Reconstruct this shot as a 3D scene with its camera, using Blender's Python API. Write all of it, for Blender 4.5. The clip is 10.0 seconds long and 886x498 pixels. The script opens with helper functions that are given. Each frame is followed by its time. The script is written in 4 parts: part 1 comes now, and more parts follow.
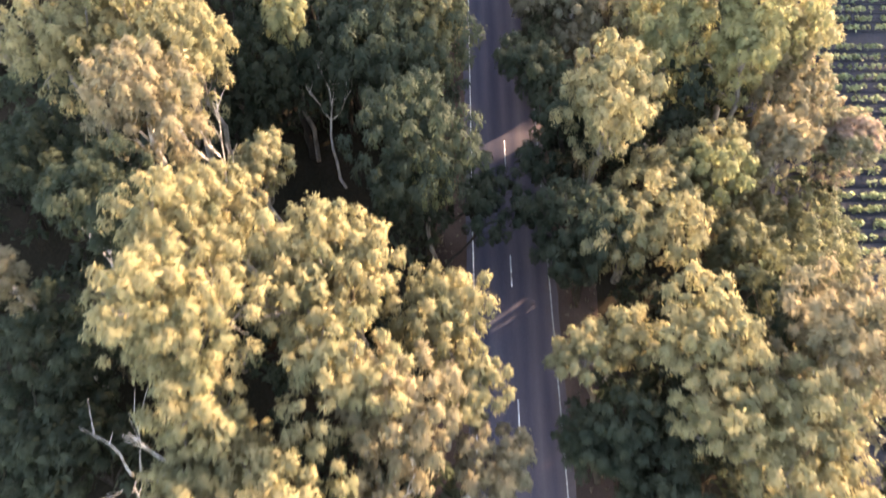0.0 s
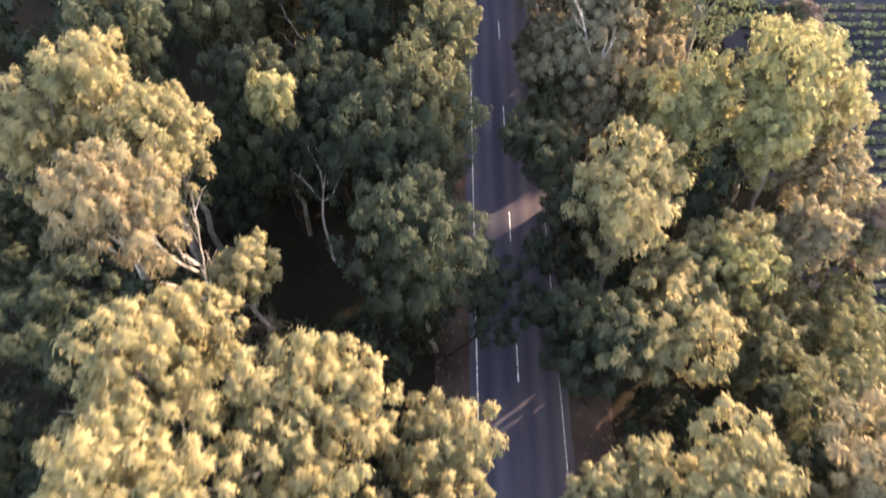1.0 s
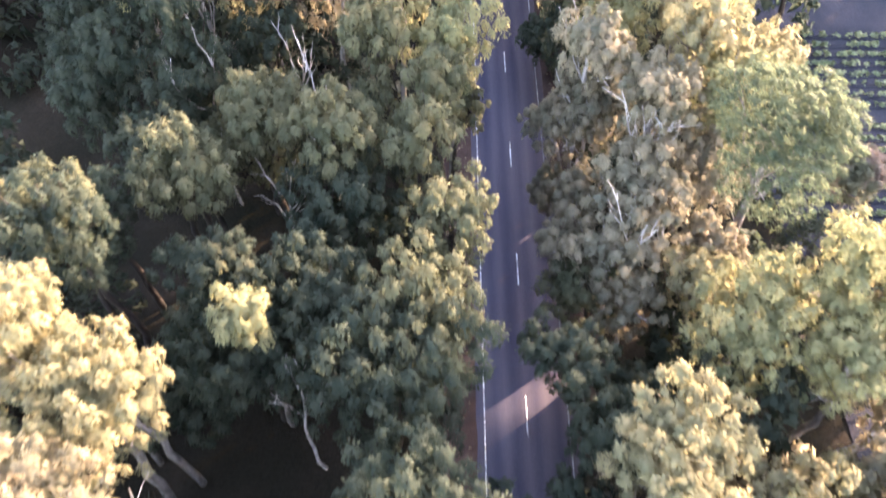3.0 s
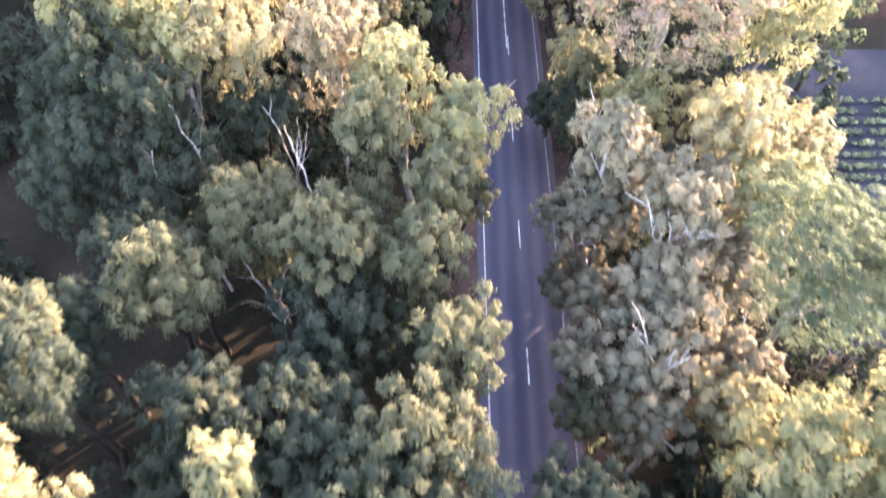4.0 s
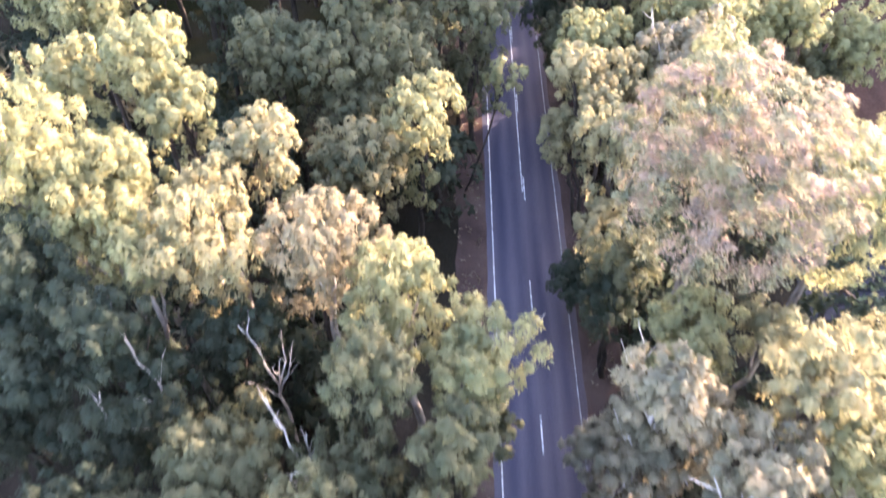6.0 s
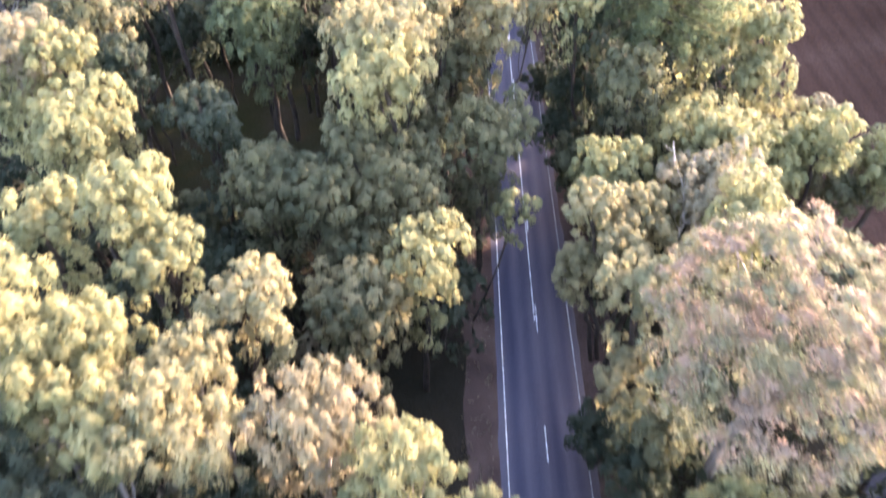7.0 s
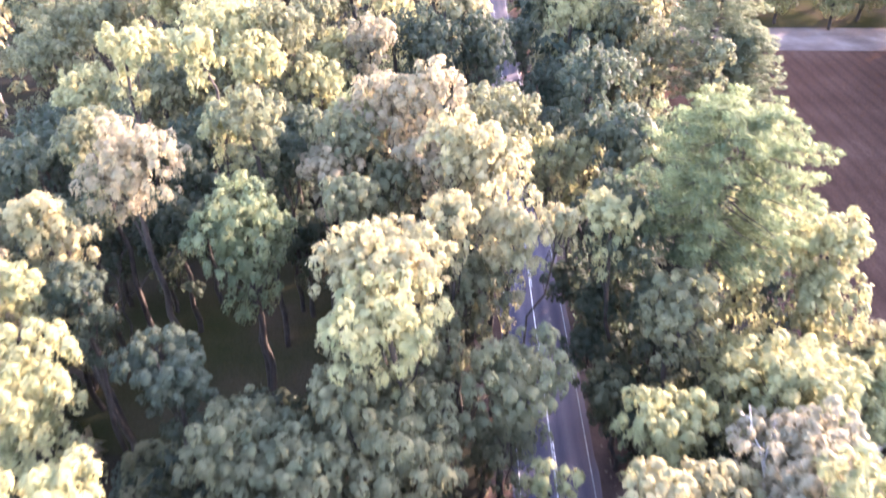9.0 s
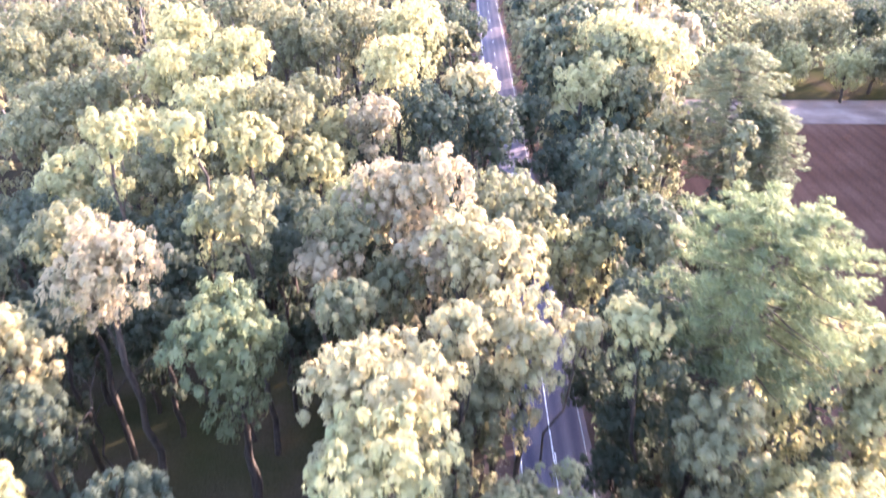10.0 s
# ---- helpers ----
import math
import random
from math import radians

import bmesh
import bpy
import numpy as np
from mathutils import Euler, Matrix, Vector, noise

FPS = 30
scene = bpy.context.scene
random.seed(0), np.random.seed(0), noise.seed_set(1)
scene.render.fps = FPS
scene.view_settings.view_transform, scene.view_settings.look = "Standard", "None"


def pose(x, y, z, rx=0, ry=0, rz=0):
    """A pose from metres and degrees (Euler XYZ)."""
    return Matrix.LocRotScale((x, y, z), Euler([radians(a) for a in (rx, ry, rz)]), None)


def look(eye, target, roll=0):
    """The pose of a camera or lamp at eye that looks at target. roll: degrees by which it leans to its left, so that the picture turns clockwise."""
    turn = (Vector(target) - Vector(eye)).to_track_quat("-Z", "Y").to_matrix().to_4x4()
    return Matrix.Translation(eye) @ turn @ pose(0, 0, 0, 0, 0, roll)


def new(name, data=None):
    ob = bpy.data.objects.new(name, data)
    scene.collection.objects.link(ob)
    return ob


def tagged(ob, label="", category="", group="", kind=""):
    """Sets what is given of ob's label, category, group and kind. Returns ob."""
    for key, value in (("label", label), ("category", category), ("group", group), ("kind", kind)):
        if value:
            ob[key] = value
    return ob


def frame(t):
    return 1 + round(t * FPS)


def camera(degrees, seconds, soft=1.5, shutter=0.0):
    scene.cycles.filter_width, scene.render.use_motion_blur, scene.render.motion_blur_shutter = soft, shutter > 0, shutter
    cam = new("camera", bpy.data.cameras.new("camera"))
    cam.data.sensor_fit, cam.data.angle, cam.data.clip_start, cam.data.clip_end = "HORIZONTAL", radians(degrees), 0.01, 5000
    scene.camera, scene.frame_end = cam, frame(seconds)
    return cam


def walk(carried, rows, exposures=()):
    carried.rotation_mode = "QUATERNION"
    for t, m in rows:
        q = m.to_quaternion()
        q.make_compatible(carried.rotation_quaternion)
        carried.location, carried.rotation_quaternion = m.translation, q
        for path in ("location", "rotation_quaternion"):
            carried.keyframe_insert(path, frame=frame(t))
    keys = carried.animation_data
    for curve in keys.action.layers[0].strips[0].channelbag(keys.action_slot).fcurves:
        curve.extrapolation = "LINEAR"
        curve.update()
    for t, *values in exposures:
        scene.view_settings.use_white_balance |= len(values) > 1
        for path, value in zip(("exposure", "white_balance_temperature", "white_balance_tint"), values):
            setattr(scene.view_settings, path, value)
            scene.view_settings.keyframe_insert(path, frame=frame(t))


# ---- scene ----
cam = camera(62.8, 10.0, soft=1.6, shutter=0.8)
# seconds, eye, yaw, pitch, roll
PATH = [
    (0, (0.020, -0.019, 55.200), 0.41, -56.05, 0.34),
    (0.5, (-0.081, 4.425, 55.233), 0.41, -56.01, 0.30),
    (1, (-0.204, 8.879, 55.307), 0.36, -55.98, 0.27),
    (1.5, (-0.344, 13.359, 55.345), 0.36, -55.98, 0.23),
    (2, (-0.459, 17.744, 55.337), 0.41, -55.80, 0.20),
    (2.5, (-0.644, 22.180, 55.364), 0.35, -55.57, 0.17),
    (4, (-1.262, 34.871, 55.397), 0.49, -54.19, 0.11),
    (4.5, (-1.532, 38.990, 55.420), 0.43, -53.42, 0.09),
    (5, (-1.745, 43.001, 55.418), 0.42, -52.64, 0.08),
    (6.5, (-2.350, 54.504, 55.475), 0.91, -48.38, 0.06),
    (7, (-2.658, 58.388, 55.556), 0.97, -44.96, 0.06),
    (7.5, (-2.997, 62.169, 55.448), 1.00, -41.75, 0.06),
    (8, (-3.342, 65.864, 55.315), 0.96, -39.31, 0.06),
    (8.5, (-3.665, 69.471, 55.258), 0.97, -37.01, 0.07),
    (9, (-3.962, 73.027, 55.159), 1.01, -34.65, 0.08),
    (9.5, (-4.132, 76.624, 55.104), 1.15, -32.35, 0.10),
    (10, (-4.368, 80.199, 55.032), 1.29, -29.99, 0.11),
]
EXPOSURE = [(0.0, 4.68, 8300, 24), (1.0, 4.5, 8150, 25), (1.5, 4.76, 8000, 28), (2.5, 5.21, 7550, 31), (5.0, 5.75, 6950, 35), (6.5, 5.38, 6850, 32), (7.5, 5.32, 7000, 31), (8.5, 5.64, 6700, 36), (10.0, 5.82, 6400, 40)]
walk(cam, [(t, pose(*eye, 90 + pitch, roll, yaw)) for t, eye, yaw, pitch, roll in PATH], EXPOSURE)

# ---- light: a low, warm sun ahead and to the right, under a clear sky ----
SUN_HEIGHT, SUN_TURN = 14.8, 52.0
world = bpy.data.worlds.new("sky")
scene.world = world
world.use_nodes = True
sky = world.node_tree.nodes.new("ShaderNodeTexSky")
sky.sky_type, sky.sun_disc = "NISHITA", False
sky.sun_elevation, sky.sun_rotation = radians(SUN_HEIGHT), radians(SUN_TURN)
backing = world.node_tree.nodes["Background"]
backing.inputs["Strength"].default_value = 0.15
world.node_tree.links.new(sky.outputs[0], backing.inputs["Color"])
sun_data = bpy.data.lights.new("sun", "SUN")
sun_data.energy, sun_data.angle, sun_data.color = 2.2, radians(0.6), (1.0, 0.87, 0.69)
sun = new("sun", sun_data)
flat = math.cos(radians(SUN_HEIGHT))
to_sun = Vector((math.sin(radians(SUN_TURN)) * flat, math.cos(radians(SUN_TURN)) * flat, math.sin(radians(SUN_HEIGHT))))
sun.matrix_world = look(to_sun * 300, (0, 0, 0))


# ---- materials ----
def material(name, rough=0.8):
    mat = bpy.data.materials.new(name)
    mat.use_nodes = True
    nodes, links = mat.node_tree.nodes, mat.node_tree.links
    shader = nodes["Principled BSDF"]
    shader.inputs["Roughness"].default_value = rough
    shader.inputs["Specular IOR Level"].default_value = 0.08
    return mat, nodes, links, shader


def noise_at(nodes, links, scale, detail=4.0, stretch=(1, 1, 1)):
    place = nodes.new("ShaderNodeNewGeometry").outputs["Position"]
    mapping = nodes.new("ShaderNodeMapping")
    mapping.inputs["Scale"].default_value = stretch
    links.new(place, mapping.inputs["Vector"])
    tex = nodes.new("ShaderNodeTexNoise")
    tex.inputs["Scale"].default_value, tex.inputs["Detail"].default_value = scale, detail
    links.new(mapping.outputs[0], tex.inputs["Vector"])
    return tex.outputs["Fac"]


def ramp(nodes, links, value, stops):
    node = nodes.new("ShaderNodeValToRGB")
    while len(node.color_ramp.elements) < len(stops):
        node.color_ramp.elements.new(0.5)
    for e, (at, colour) in zip(node.color_ramp.elements, stops):
        e.position, e.color = at, (*colour, 1)
    links.new(value, node.inputs[0])
    return node.outputs[0]


def mix(nodes, links, fac, a, b, kind="MIX"):
    node = nodes.new("ShaderNodeMix")
    node.data_type, node.blend_type = "RGBA", kind
    for socket, value in ((node.inputs[0], fac), (node.inputs[6], a), (node.inputs[7], b)):
        if isinstance(value, (int, float)):
            socket.default_value = value
        elif isinstance(value, tuple):
            socket.default_value = (*value, 1)
        else:
            links.new(value, socket)
    return node.outputs[2]


def bump(nodes, links, shader, height, strength, distance):
    node = nodes.new("ShaderNodeBump")
    node.inputs["Strength"].default_value, node.inputs["Distance"].default_value = strength, distance
    links.new(height, node.inputs["Height"])
    links.new(node.outputs[0], shader.inputs["Normal"])


def leaf_material(name, dark, mid, light, glow=0.58, patch=None):
    """Leaves: tint varies leaf by leaf and tuft by tuft; some light passes through."""
    mat, nodes, links, shader = material(name, 0.7)
    shader.inputs["Specular IOR Level"].default_value = 0.08
    dark, light = (tuple(0.4 * e + 0.6 * m for e, m in zip(end, mid)) for end in (dark, light))
    each = nodes.new("ShaderNodeNewGeometry").outputs["Random Per Island"]
    leaf = ramp(nodes, links, each, [(0.0, dark), (0.5, mid), (1.0, light)])
    if patch:
        where = ramp(nodes, links, noise_at(nodes, links, 0.5, 5.0), [(0.42, (0, 0, 0)), (0.54, (1, 1, 1))])
        leaf = mix(nodes, links, where, leaf, patch)
    tuft = ramp(nodes, links, noise_at(nodes, links, 0.55, 3.0), [(0.32, (0.62, 0.70, 0.66)), (0.68, (1.22, 1.12, 1.0))])
    colour = mix(nodes, links, 1.0, leaf, tuft, "MULTIPLY")
    links.new(colour, shader.inputs["Base Color"])
    through_leaf = nodes.new("ShaderNodeBsdfTranslucent")
    links.new(colour, through_leaf.inputs["Color"])
    blend = nodes.new("ShaderNodeMixShader")
    blend.inputs[0].default_value = glow
    links.new(shader.outputs[0], blend.inputs[1])
    links.new(through_leaf.outputs[0], blend.inputs[2])
    links.new(blend.outputs[0], nodes["Material Output"].inputs["Surface"])
    return mat


def bark_material(name, dark, light):
    mat, nodes, links, shader = material(name, 0.85)
    streak = noise_at(nodes, links, 3.0, 6.0, (1, 1, 0.25))
    links.new(ramp(nodes, links, streak, [(0.35, dark), (0.62, light)]), shader.inputs["Base Color"])
    bump(nodes, links, shader, streak, 0.4, 0.05)
    return mat


LEAF = {
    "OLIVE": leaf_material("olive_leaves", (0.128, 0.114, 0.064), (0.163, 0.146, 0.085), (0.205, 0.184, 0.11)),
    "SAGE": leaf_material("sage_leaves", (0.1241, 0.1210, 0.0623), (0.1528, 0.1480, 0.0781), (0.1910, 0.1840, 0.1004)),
    "PALE": leaf_material("pale_dry_leaves", (0.1130, 0.0950, 0.0628), (0.1425, 0.1216, 0.0826), (0.1757, 0.1520, 0.1049)),
    "GREEN": leaf_material("green_leaves", (0.0581, 0.0625, 0.0370), (0.0774, 0.0792, 0.0475), (0.1012, 0.1003, 0.0607)),
    # DEEP is a darkened gum green: the shade on these crowns is in the colour.
    "DEEP": leaf_material("shade_toned_leaves", (0.0236, 0.0331, 0.0237), (0.0337, 0.0427, 0.0308), (0.0464, 0.0554, 0.0390)),
    "YELLOW": leaf_material("yellow_green_leaves", (0.114, 0.117, 0.057), (0.150, 0.150, 0.077), (0.192, 0.186, 0.101)),
    "BROWN": leaf_material("brownish_leaves", (0.123, 0.107, 0.073), (0.157, 0.138, 0.099), (0.198, 0.175, 0.129)),
    "FEATHER": leaf_material("pinkish_feathery_leaves", (0.1172, 0.0882, 0.0755), (0.1503, 0.1108, 0.0951), (0.1802, 0.1324, 0.1148), 0.45, (0.1018, 0.1026, 0.0682)),
    "WISP": leaf_material("light_feathery_leaves", (0.0463, 0.0622, 0.0374), (0.0591, 0.0752, 0.0468), (0.0735, 0.0887, 0.0580)),
    "WATTLE": leaf_material("soft_wattle_leaves", (0.0593, 0.0742, 0.0410), (0.0775, 0.0927, 0.0518), (0.1003, 0.1133, 0.0648)),
    "FIR": leaf_material("dark_pine_needles", (0.0432, 0.0540, 0.0360), (0.0576, 0.0684, 0.0450), (0.0756, 0.0846, 0.0558)),
    # Undergrowth green, darkened in the colour itself for the shade beneath the crowns.
    "SHADE": leaf_material("shade_dark_undergrowth", (0.0203, 0.0270, 0.0188), (0.0315, 0.0382, 0.0270), (0.0450, 0.0518, 0.0360)),
    "NEEDLE": leaf_material("soft_green_needles", (0.0484, 0.0672, 0.0368), (0.0647, 0.0832, 0.0464), (0.0842, 0.1000, 0.0592)),
}
WORDS = {
    "OLIVE": "olive-yellow sunlit gum tree with tufted rounded crown",
    "SAGE": "light sage-green gum tree with sunlit tufted crown",
    "PALE": "pale pinkish-grey gum tree with dry tufted crown",
    "GREEN": "mid-green gum tree with dense tufted crown",
    "DEEP": "grey-green shaded gum tree in the forest understorey",
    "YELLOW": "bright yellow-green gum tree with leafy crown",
    "BROWN": "thin brownish gum tree with bare pale branches",
    "FEATHER": "pale pinkish-green feathery tree with dense domed crown",
    "WISP": "soft light green feathery wattle tree with streaky crown",
    "WATTLE": "soft mid-green wattle tree with hanging leafy crown",
    "NEEDLE": "soft green feathery pine tree with spreading boughs",
}
PALE_BARK = bark_material("pale_gum_bark", (0.10, 0.088, 0.078), (0.30, 0.27, 0.24))
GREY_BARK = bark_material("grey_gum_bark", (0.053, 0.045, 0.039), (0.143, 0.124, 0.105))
# Dark bark, blackened further so trunks below the crowns look lost in shade.
DARK_BARK = bark_material("shade_dark_bark", (0.0107, 0.0086, 0.0072), (0.0268, 0.0207, 0.0164))


def soil_material(name, dark, mid, light, scale=0.35, furrows=None):
    mat, nodes, links, shader = material(name, 1.0)
    shader.inputs["Specular IOR Level"].default_value = 0.0
    big, small = noise_at(nodes, links, scale * 0.2, 5.0), noise_at(nodes, links, scale * 8, 8.0)
    colour = ramp(nodes, links, big, [(0.3, dark), (0.52, mid), (0.75, light)])
    grain = ramp(nodes, links, small, [(0.3, (0.7, 0.7, 0.7)), (0.7, (1.25, 1.22, 1.2))])
    colour = mix(nodes, links, 1.0, colour, grain, "MULTIPLY")
    if furrows:
        lines = nodes.new("ShaderNodeTexWave")
        lines.bands_direction = "X"
        lines.inputs["Scale"].default_value, lines.inputs["Distortion"].default_value = furrows, 1.2
        lines.inputs["Detail"].default_value, lines.inputs["Detail Scale"].default_value = 3.0, 0.4
        links.new(nodes.new("ShaderNodeNewGeometry").outputs["Position"], lines.inputs["Vector"])
        colour = mix(nodes, links, 1.0, colour, ramp(nodes, links, lines.outputs["Fac"], [(0.0, (0.86, 0.85, 0.85)), (0.5, (1.05, 1.03, 1.02))]), "MULTIPLY")
    links.new(colour, shader.inputs["Base Color"])
    bump(nodes, links, shader, small, 0.6, 0.12)
    return mat


# Litter brown taken down to near black: shade between crowns is painted in.
FOREST_FLOOR = soil_material("shade_dark_litter", (0.0083, 0.0083, 0.0058), (0.0134, 0.0115, 0.0083), (0.0243, 0.0186, 0.0141), 0.6)
VERGE = soil_material("red_gravel_verge", (0.0293, 0.0197, 0.0167), (0.0436, 0.0293, 0.0246), (0.0671, 0.0473, 0.0377), 1.2)
PLOUGHED = soil_material("ploughed_soil", (0.0209, 0.0119, 0.0090), (0.0270, 0.0158, 0.0120), (0.0353, 0.0216, 0.0167), 0.4, 0.11)
BED_SOIL = soil_material("crop_bed_soil", (0.013, 0.015, 0.018), (0.021, 0.021, 0.024), (0.034, 0.030, 0.032), 0.8)
TRACK_DIRT = soil_material("pale_track_dirt", (0.0419, 0.0325, 0.0286), (0.0612, 0.0489, 0.0434), (0.0945, 0.0783, 0.0698), 0.7)
# The clearing's shade is darkened into this colour; the vineyard ground shares it.
GRASS_SOIL = soil_material("shade_toned_grass", (0.0105, 0.0120, 0.0053), (0.0165, 0.0150, 0.0083), (0.0240, 0.0180, 0.0135), 0.6)
CROP_LEAF = leaf_material("crop_leaves", (0.068, 0.088, 0.048), (0.136, 0.156, 0.082), (0.231, 0.245, 0.163), 0.25)

ROAD_X, LANE = 5.55, 3.35


def asphalt_material():
    """Grey chip seal with darker wheel tracks along both lanes and red dust on one side."""
    mat, nodes, links, shader = material("asphalt", 0.92)
    shader.inputs["Specular IOR Level"].default_value = 0.04
    coarse, fine = noise_at(nodes, links, 0.5, 5.0, (1, 0.12, 1)), noise_at(nodes, links, 18.0, 4.0)
    colour = ramp(nodes, links, coarse, [(0.3, (0.037, 0.034, 0.041)), (0.7, (0.062, 0.056, 0.060))])
    split = nodes.new("ShaderNodeSeparateXYZ")
    links.new(nodes.new("ShaderNodeNewGeometry").outputs["Position"], split.inputs[0])
    for track in (-2.45, -0.85, 0.85, 2.45):
        gap = nodes.new("ShaderNodeMath")
        gap.operation = "SUBTRACT"
        links.new(split.outputs[0], gap.inputs[0])
        gap.inputs[1].default_value = ROAD_X + track
        size = nodes.new("ShaderNodeMath")
        size.operation = "ABSOLUTE"
        links.new(gap.outputs[0], size.inputs[0])
        worn = ramp(nodes, links, size.outputs[0], [(0.1, (0.66, 0.68, 0.78)), (0.85, (1.0, 1.0, 1.0))])
        colour = mix(nodes, links, 1.0, colour, worn, "MULTIPLY")
    side = nodes.new("ShaderNodeMapRange")
    links.new(split.outputs[0], side.inputs["Value"])
    side.inputs["From Min"].default_value, side.inputs["From Max"].default_value = ROAD_X - 2, ROAD_X + 4
    dust = ramp(nodes, links, side.outputs[0], [(0.0, (0.93, 0.96, 1.06)), (1.0, (1.18, 1.02, 0.94))])
    colour = mix(nodes, links, 1.0, colour, dust, "MULTIPLY")
    grain = ramp(nodes, links, fine, [(0.3, (0.8, 0.8, 0.8)), (0.7, (1.2, 1.2, 1.2))])
    links.new(mix(nodes, links, 1.0, colour, grain, "MULTIPLY"), shader.inputs["Base Color"])
    bump(nodes, links, shader, fine, 0.3, 0.01)
    return mat


def paint_material(name, worn, white):
    mat, nodes, links, shader = material(name, 0.6)
    wear = noise_at(nodes, links, 5.0, 6.0)
    links.new(ramp(nodes, links, wear, [(worn, (0.09, 0.086, 0.088)), (worn + 0.24, (white, white, white))]), shader.inputs["Base Color"])
    return mat


ASPHALT, PAINT = asphalt_material(), paint_material("white_road_paint", 0.36, 0.42)
WORN_PAINT = paint_material("worn_road_paint", 0.44, 0.22)


# ---- building helpers ----
def mesh_from(name, verts, faces, mats, normals=None):
    """A mesh from arrays of corners and of equal-sized faces; normals, one a corner, round off a tuft's shading."""
    me = bpy.data.meshes.new(name)
    verts, faces = np.asarray(verts, np.float32), np.asarray(faces, np.int32)
    n, k = faces.shape
    me.vertices.add(len(verts))
    me.vertices.foreach_set("co", verts.ravel())
    me.loops.add(n * k)
    me.loops.foreach_set("vertex_index", faces.ravel())
    me.polygons.add(n)
    me.polygons.foreach_set("loop_start", np.arange(0, n * k, k, dtype=np.int32))
    me.update(calc_edges=True)
    me.materials.append(mats)
    if normals is not None:
        me.normals_split_custom_set_from_vertices(np.asarray(normals, np.float32))
    return me


def part(name, me, parent, label=""):
    ob = new(name, me)
    ob.parent = parent
    if label:
        ob["label"] = label
    return ob


def thing(name, x, y, label, category, group="", kind=""):
    root = new(name)
    root.location = (x, y, 0)
    return tagged(root, label, category, group, kind)


def unit(v):
    return v / np.maximum(np.linalg.norm(v, axis=1, keepdims=True), 1e-6)


def tube(points, radii, sides=7):
    """Corners and faces of a tapered, closed tube along a line."""
    points = np.asarray(points, float)
    ways = unit(np.gradient(points, axis=0))
    side = unit(np.cross(ways, (0.31, 0.93, 0.19)))
    other = np.cross(ways, side)
    turn = np.linspace(0, 2 * math.pi, sides, endpoint=False)
    rings = points[:, None] + np.asarray(radii)[:, None, None] * (side[:, None] * np.cos(turn)[None, :, None] + other[:, None] * np.sin(turn)[None, :, None])
    verts, faces = rings.reshape(-1, 3), []
    for r in range(len(points) - 1):
        for s in range(sides):
            a, b = r * sides + s, r * sides + (s + 1) % sides
            faces.append((a, b, b + sides, a + sides))
    return verts, np.array(faces)


def curve_to(a, b, rng, steps=6, sag=0.12):
    """A slightly crooked line from a to b."""
    a, b = np.asarray(a, float), np.asarray(b, float)
    t = np.linspace(0, 1, steps)[:, None]
    bend = rng.normal(0, sag * np.linalg.norm(b - a), 3) * np.array((1, 1, 0.5))
    wob = rng.normal(0, 0.012 * np.linalg.norm(b - a), (steps, 3))
    wob[0] = wob[-1] = 0
    return a + (b - a) * t + bend * (t * (1 - t) * 2) + wob


def tuft_leaves(rng, centres, radii, outward, per, length, width, droop, squash=0.7):
    """Leaves of many small bushy tufts: each a narrow blade that springs from the middle."""
    per = np.broadcast_to(np.asarray(per, int), (len(centres),))
    n = int(per.sum())
    c, r, o = (np.repeat(a, per, axis=0) for a in (centres, radii, outward))
    u = unit(rng.normal(0, 1, (n, 3)) + o * 0.55 + np.array((0, 0, 0.85)))
    reach = rng.uniform(0.5, 1.05, (n, 1)) ** 0.5
    at = c + u * reach * r[:, None] * np.array((1, 1, squash))
    down = np.array((0.0, 0.0, -1.0))
    axis = unit(u * 0.45 + down * droop + rng.normal(0, 0.4, (n, 3)))
    face = unit(u * 0.5 + rng.normal(0, 0.6, (n, 3)) * np.array((1, 1, 0.5)))
    return blades(rng, at, u, axis, face, length, width)


def blades(rng, at, u, axis, face, length, width):
    """Three-cornered blades at the given places, with soft normals that follow their tuft."""
    n = len(at)
    side = unit(np.cross(axis, face))
    size = rng.uniform(0.7, 1.3, (n, 1))
    verts = np.empty((n, 3, 3))
    verts[:, 0] = at - side * width * size * 0.5 - axis * length * size * 0.4
    verts[:, 1] = at + side * width * size * 0.5 - axis * length * size * 0.4
    verts[:, 2] = at + axis * length * size * 0.6
    turned = (np.cross(verts[:, 1] - verts[:, 0], verts[:, 2] - verts[:, 0]) * u).sum(axis=1) < 0
    verts[turned] = verts[turned][:, (1, 0, 2)]
    soft = np.repeat(unit(u + np.array((0, 0, 0.25)) + face * 0.3 * np.sign((u * face).sum(axis=1, keepdims=True))), 3, axis=0)
    return verts.reshape(-1, 3), np.arange(n * 3).reshape(-1, 3), soft


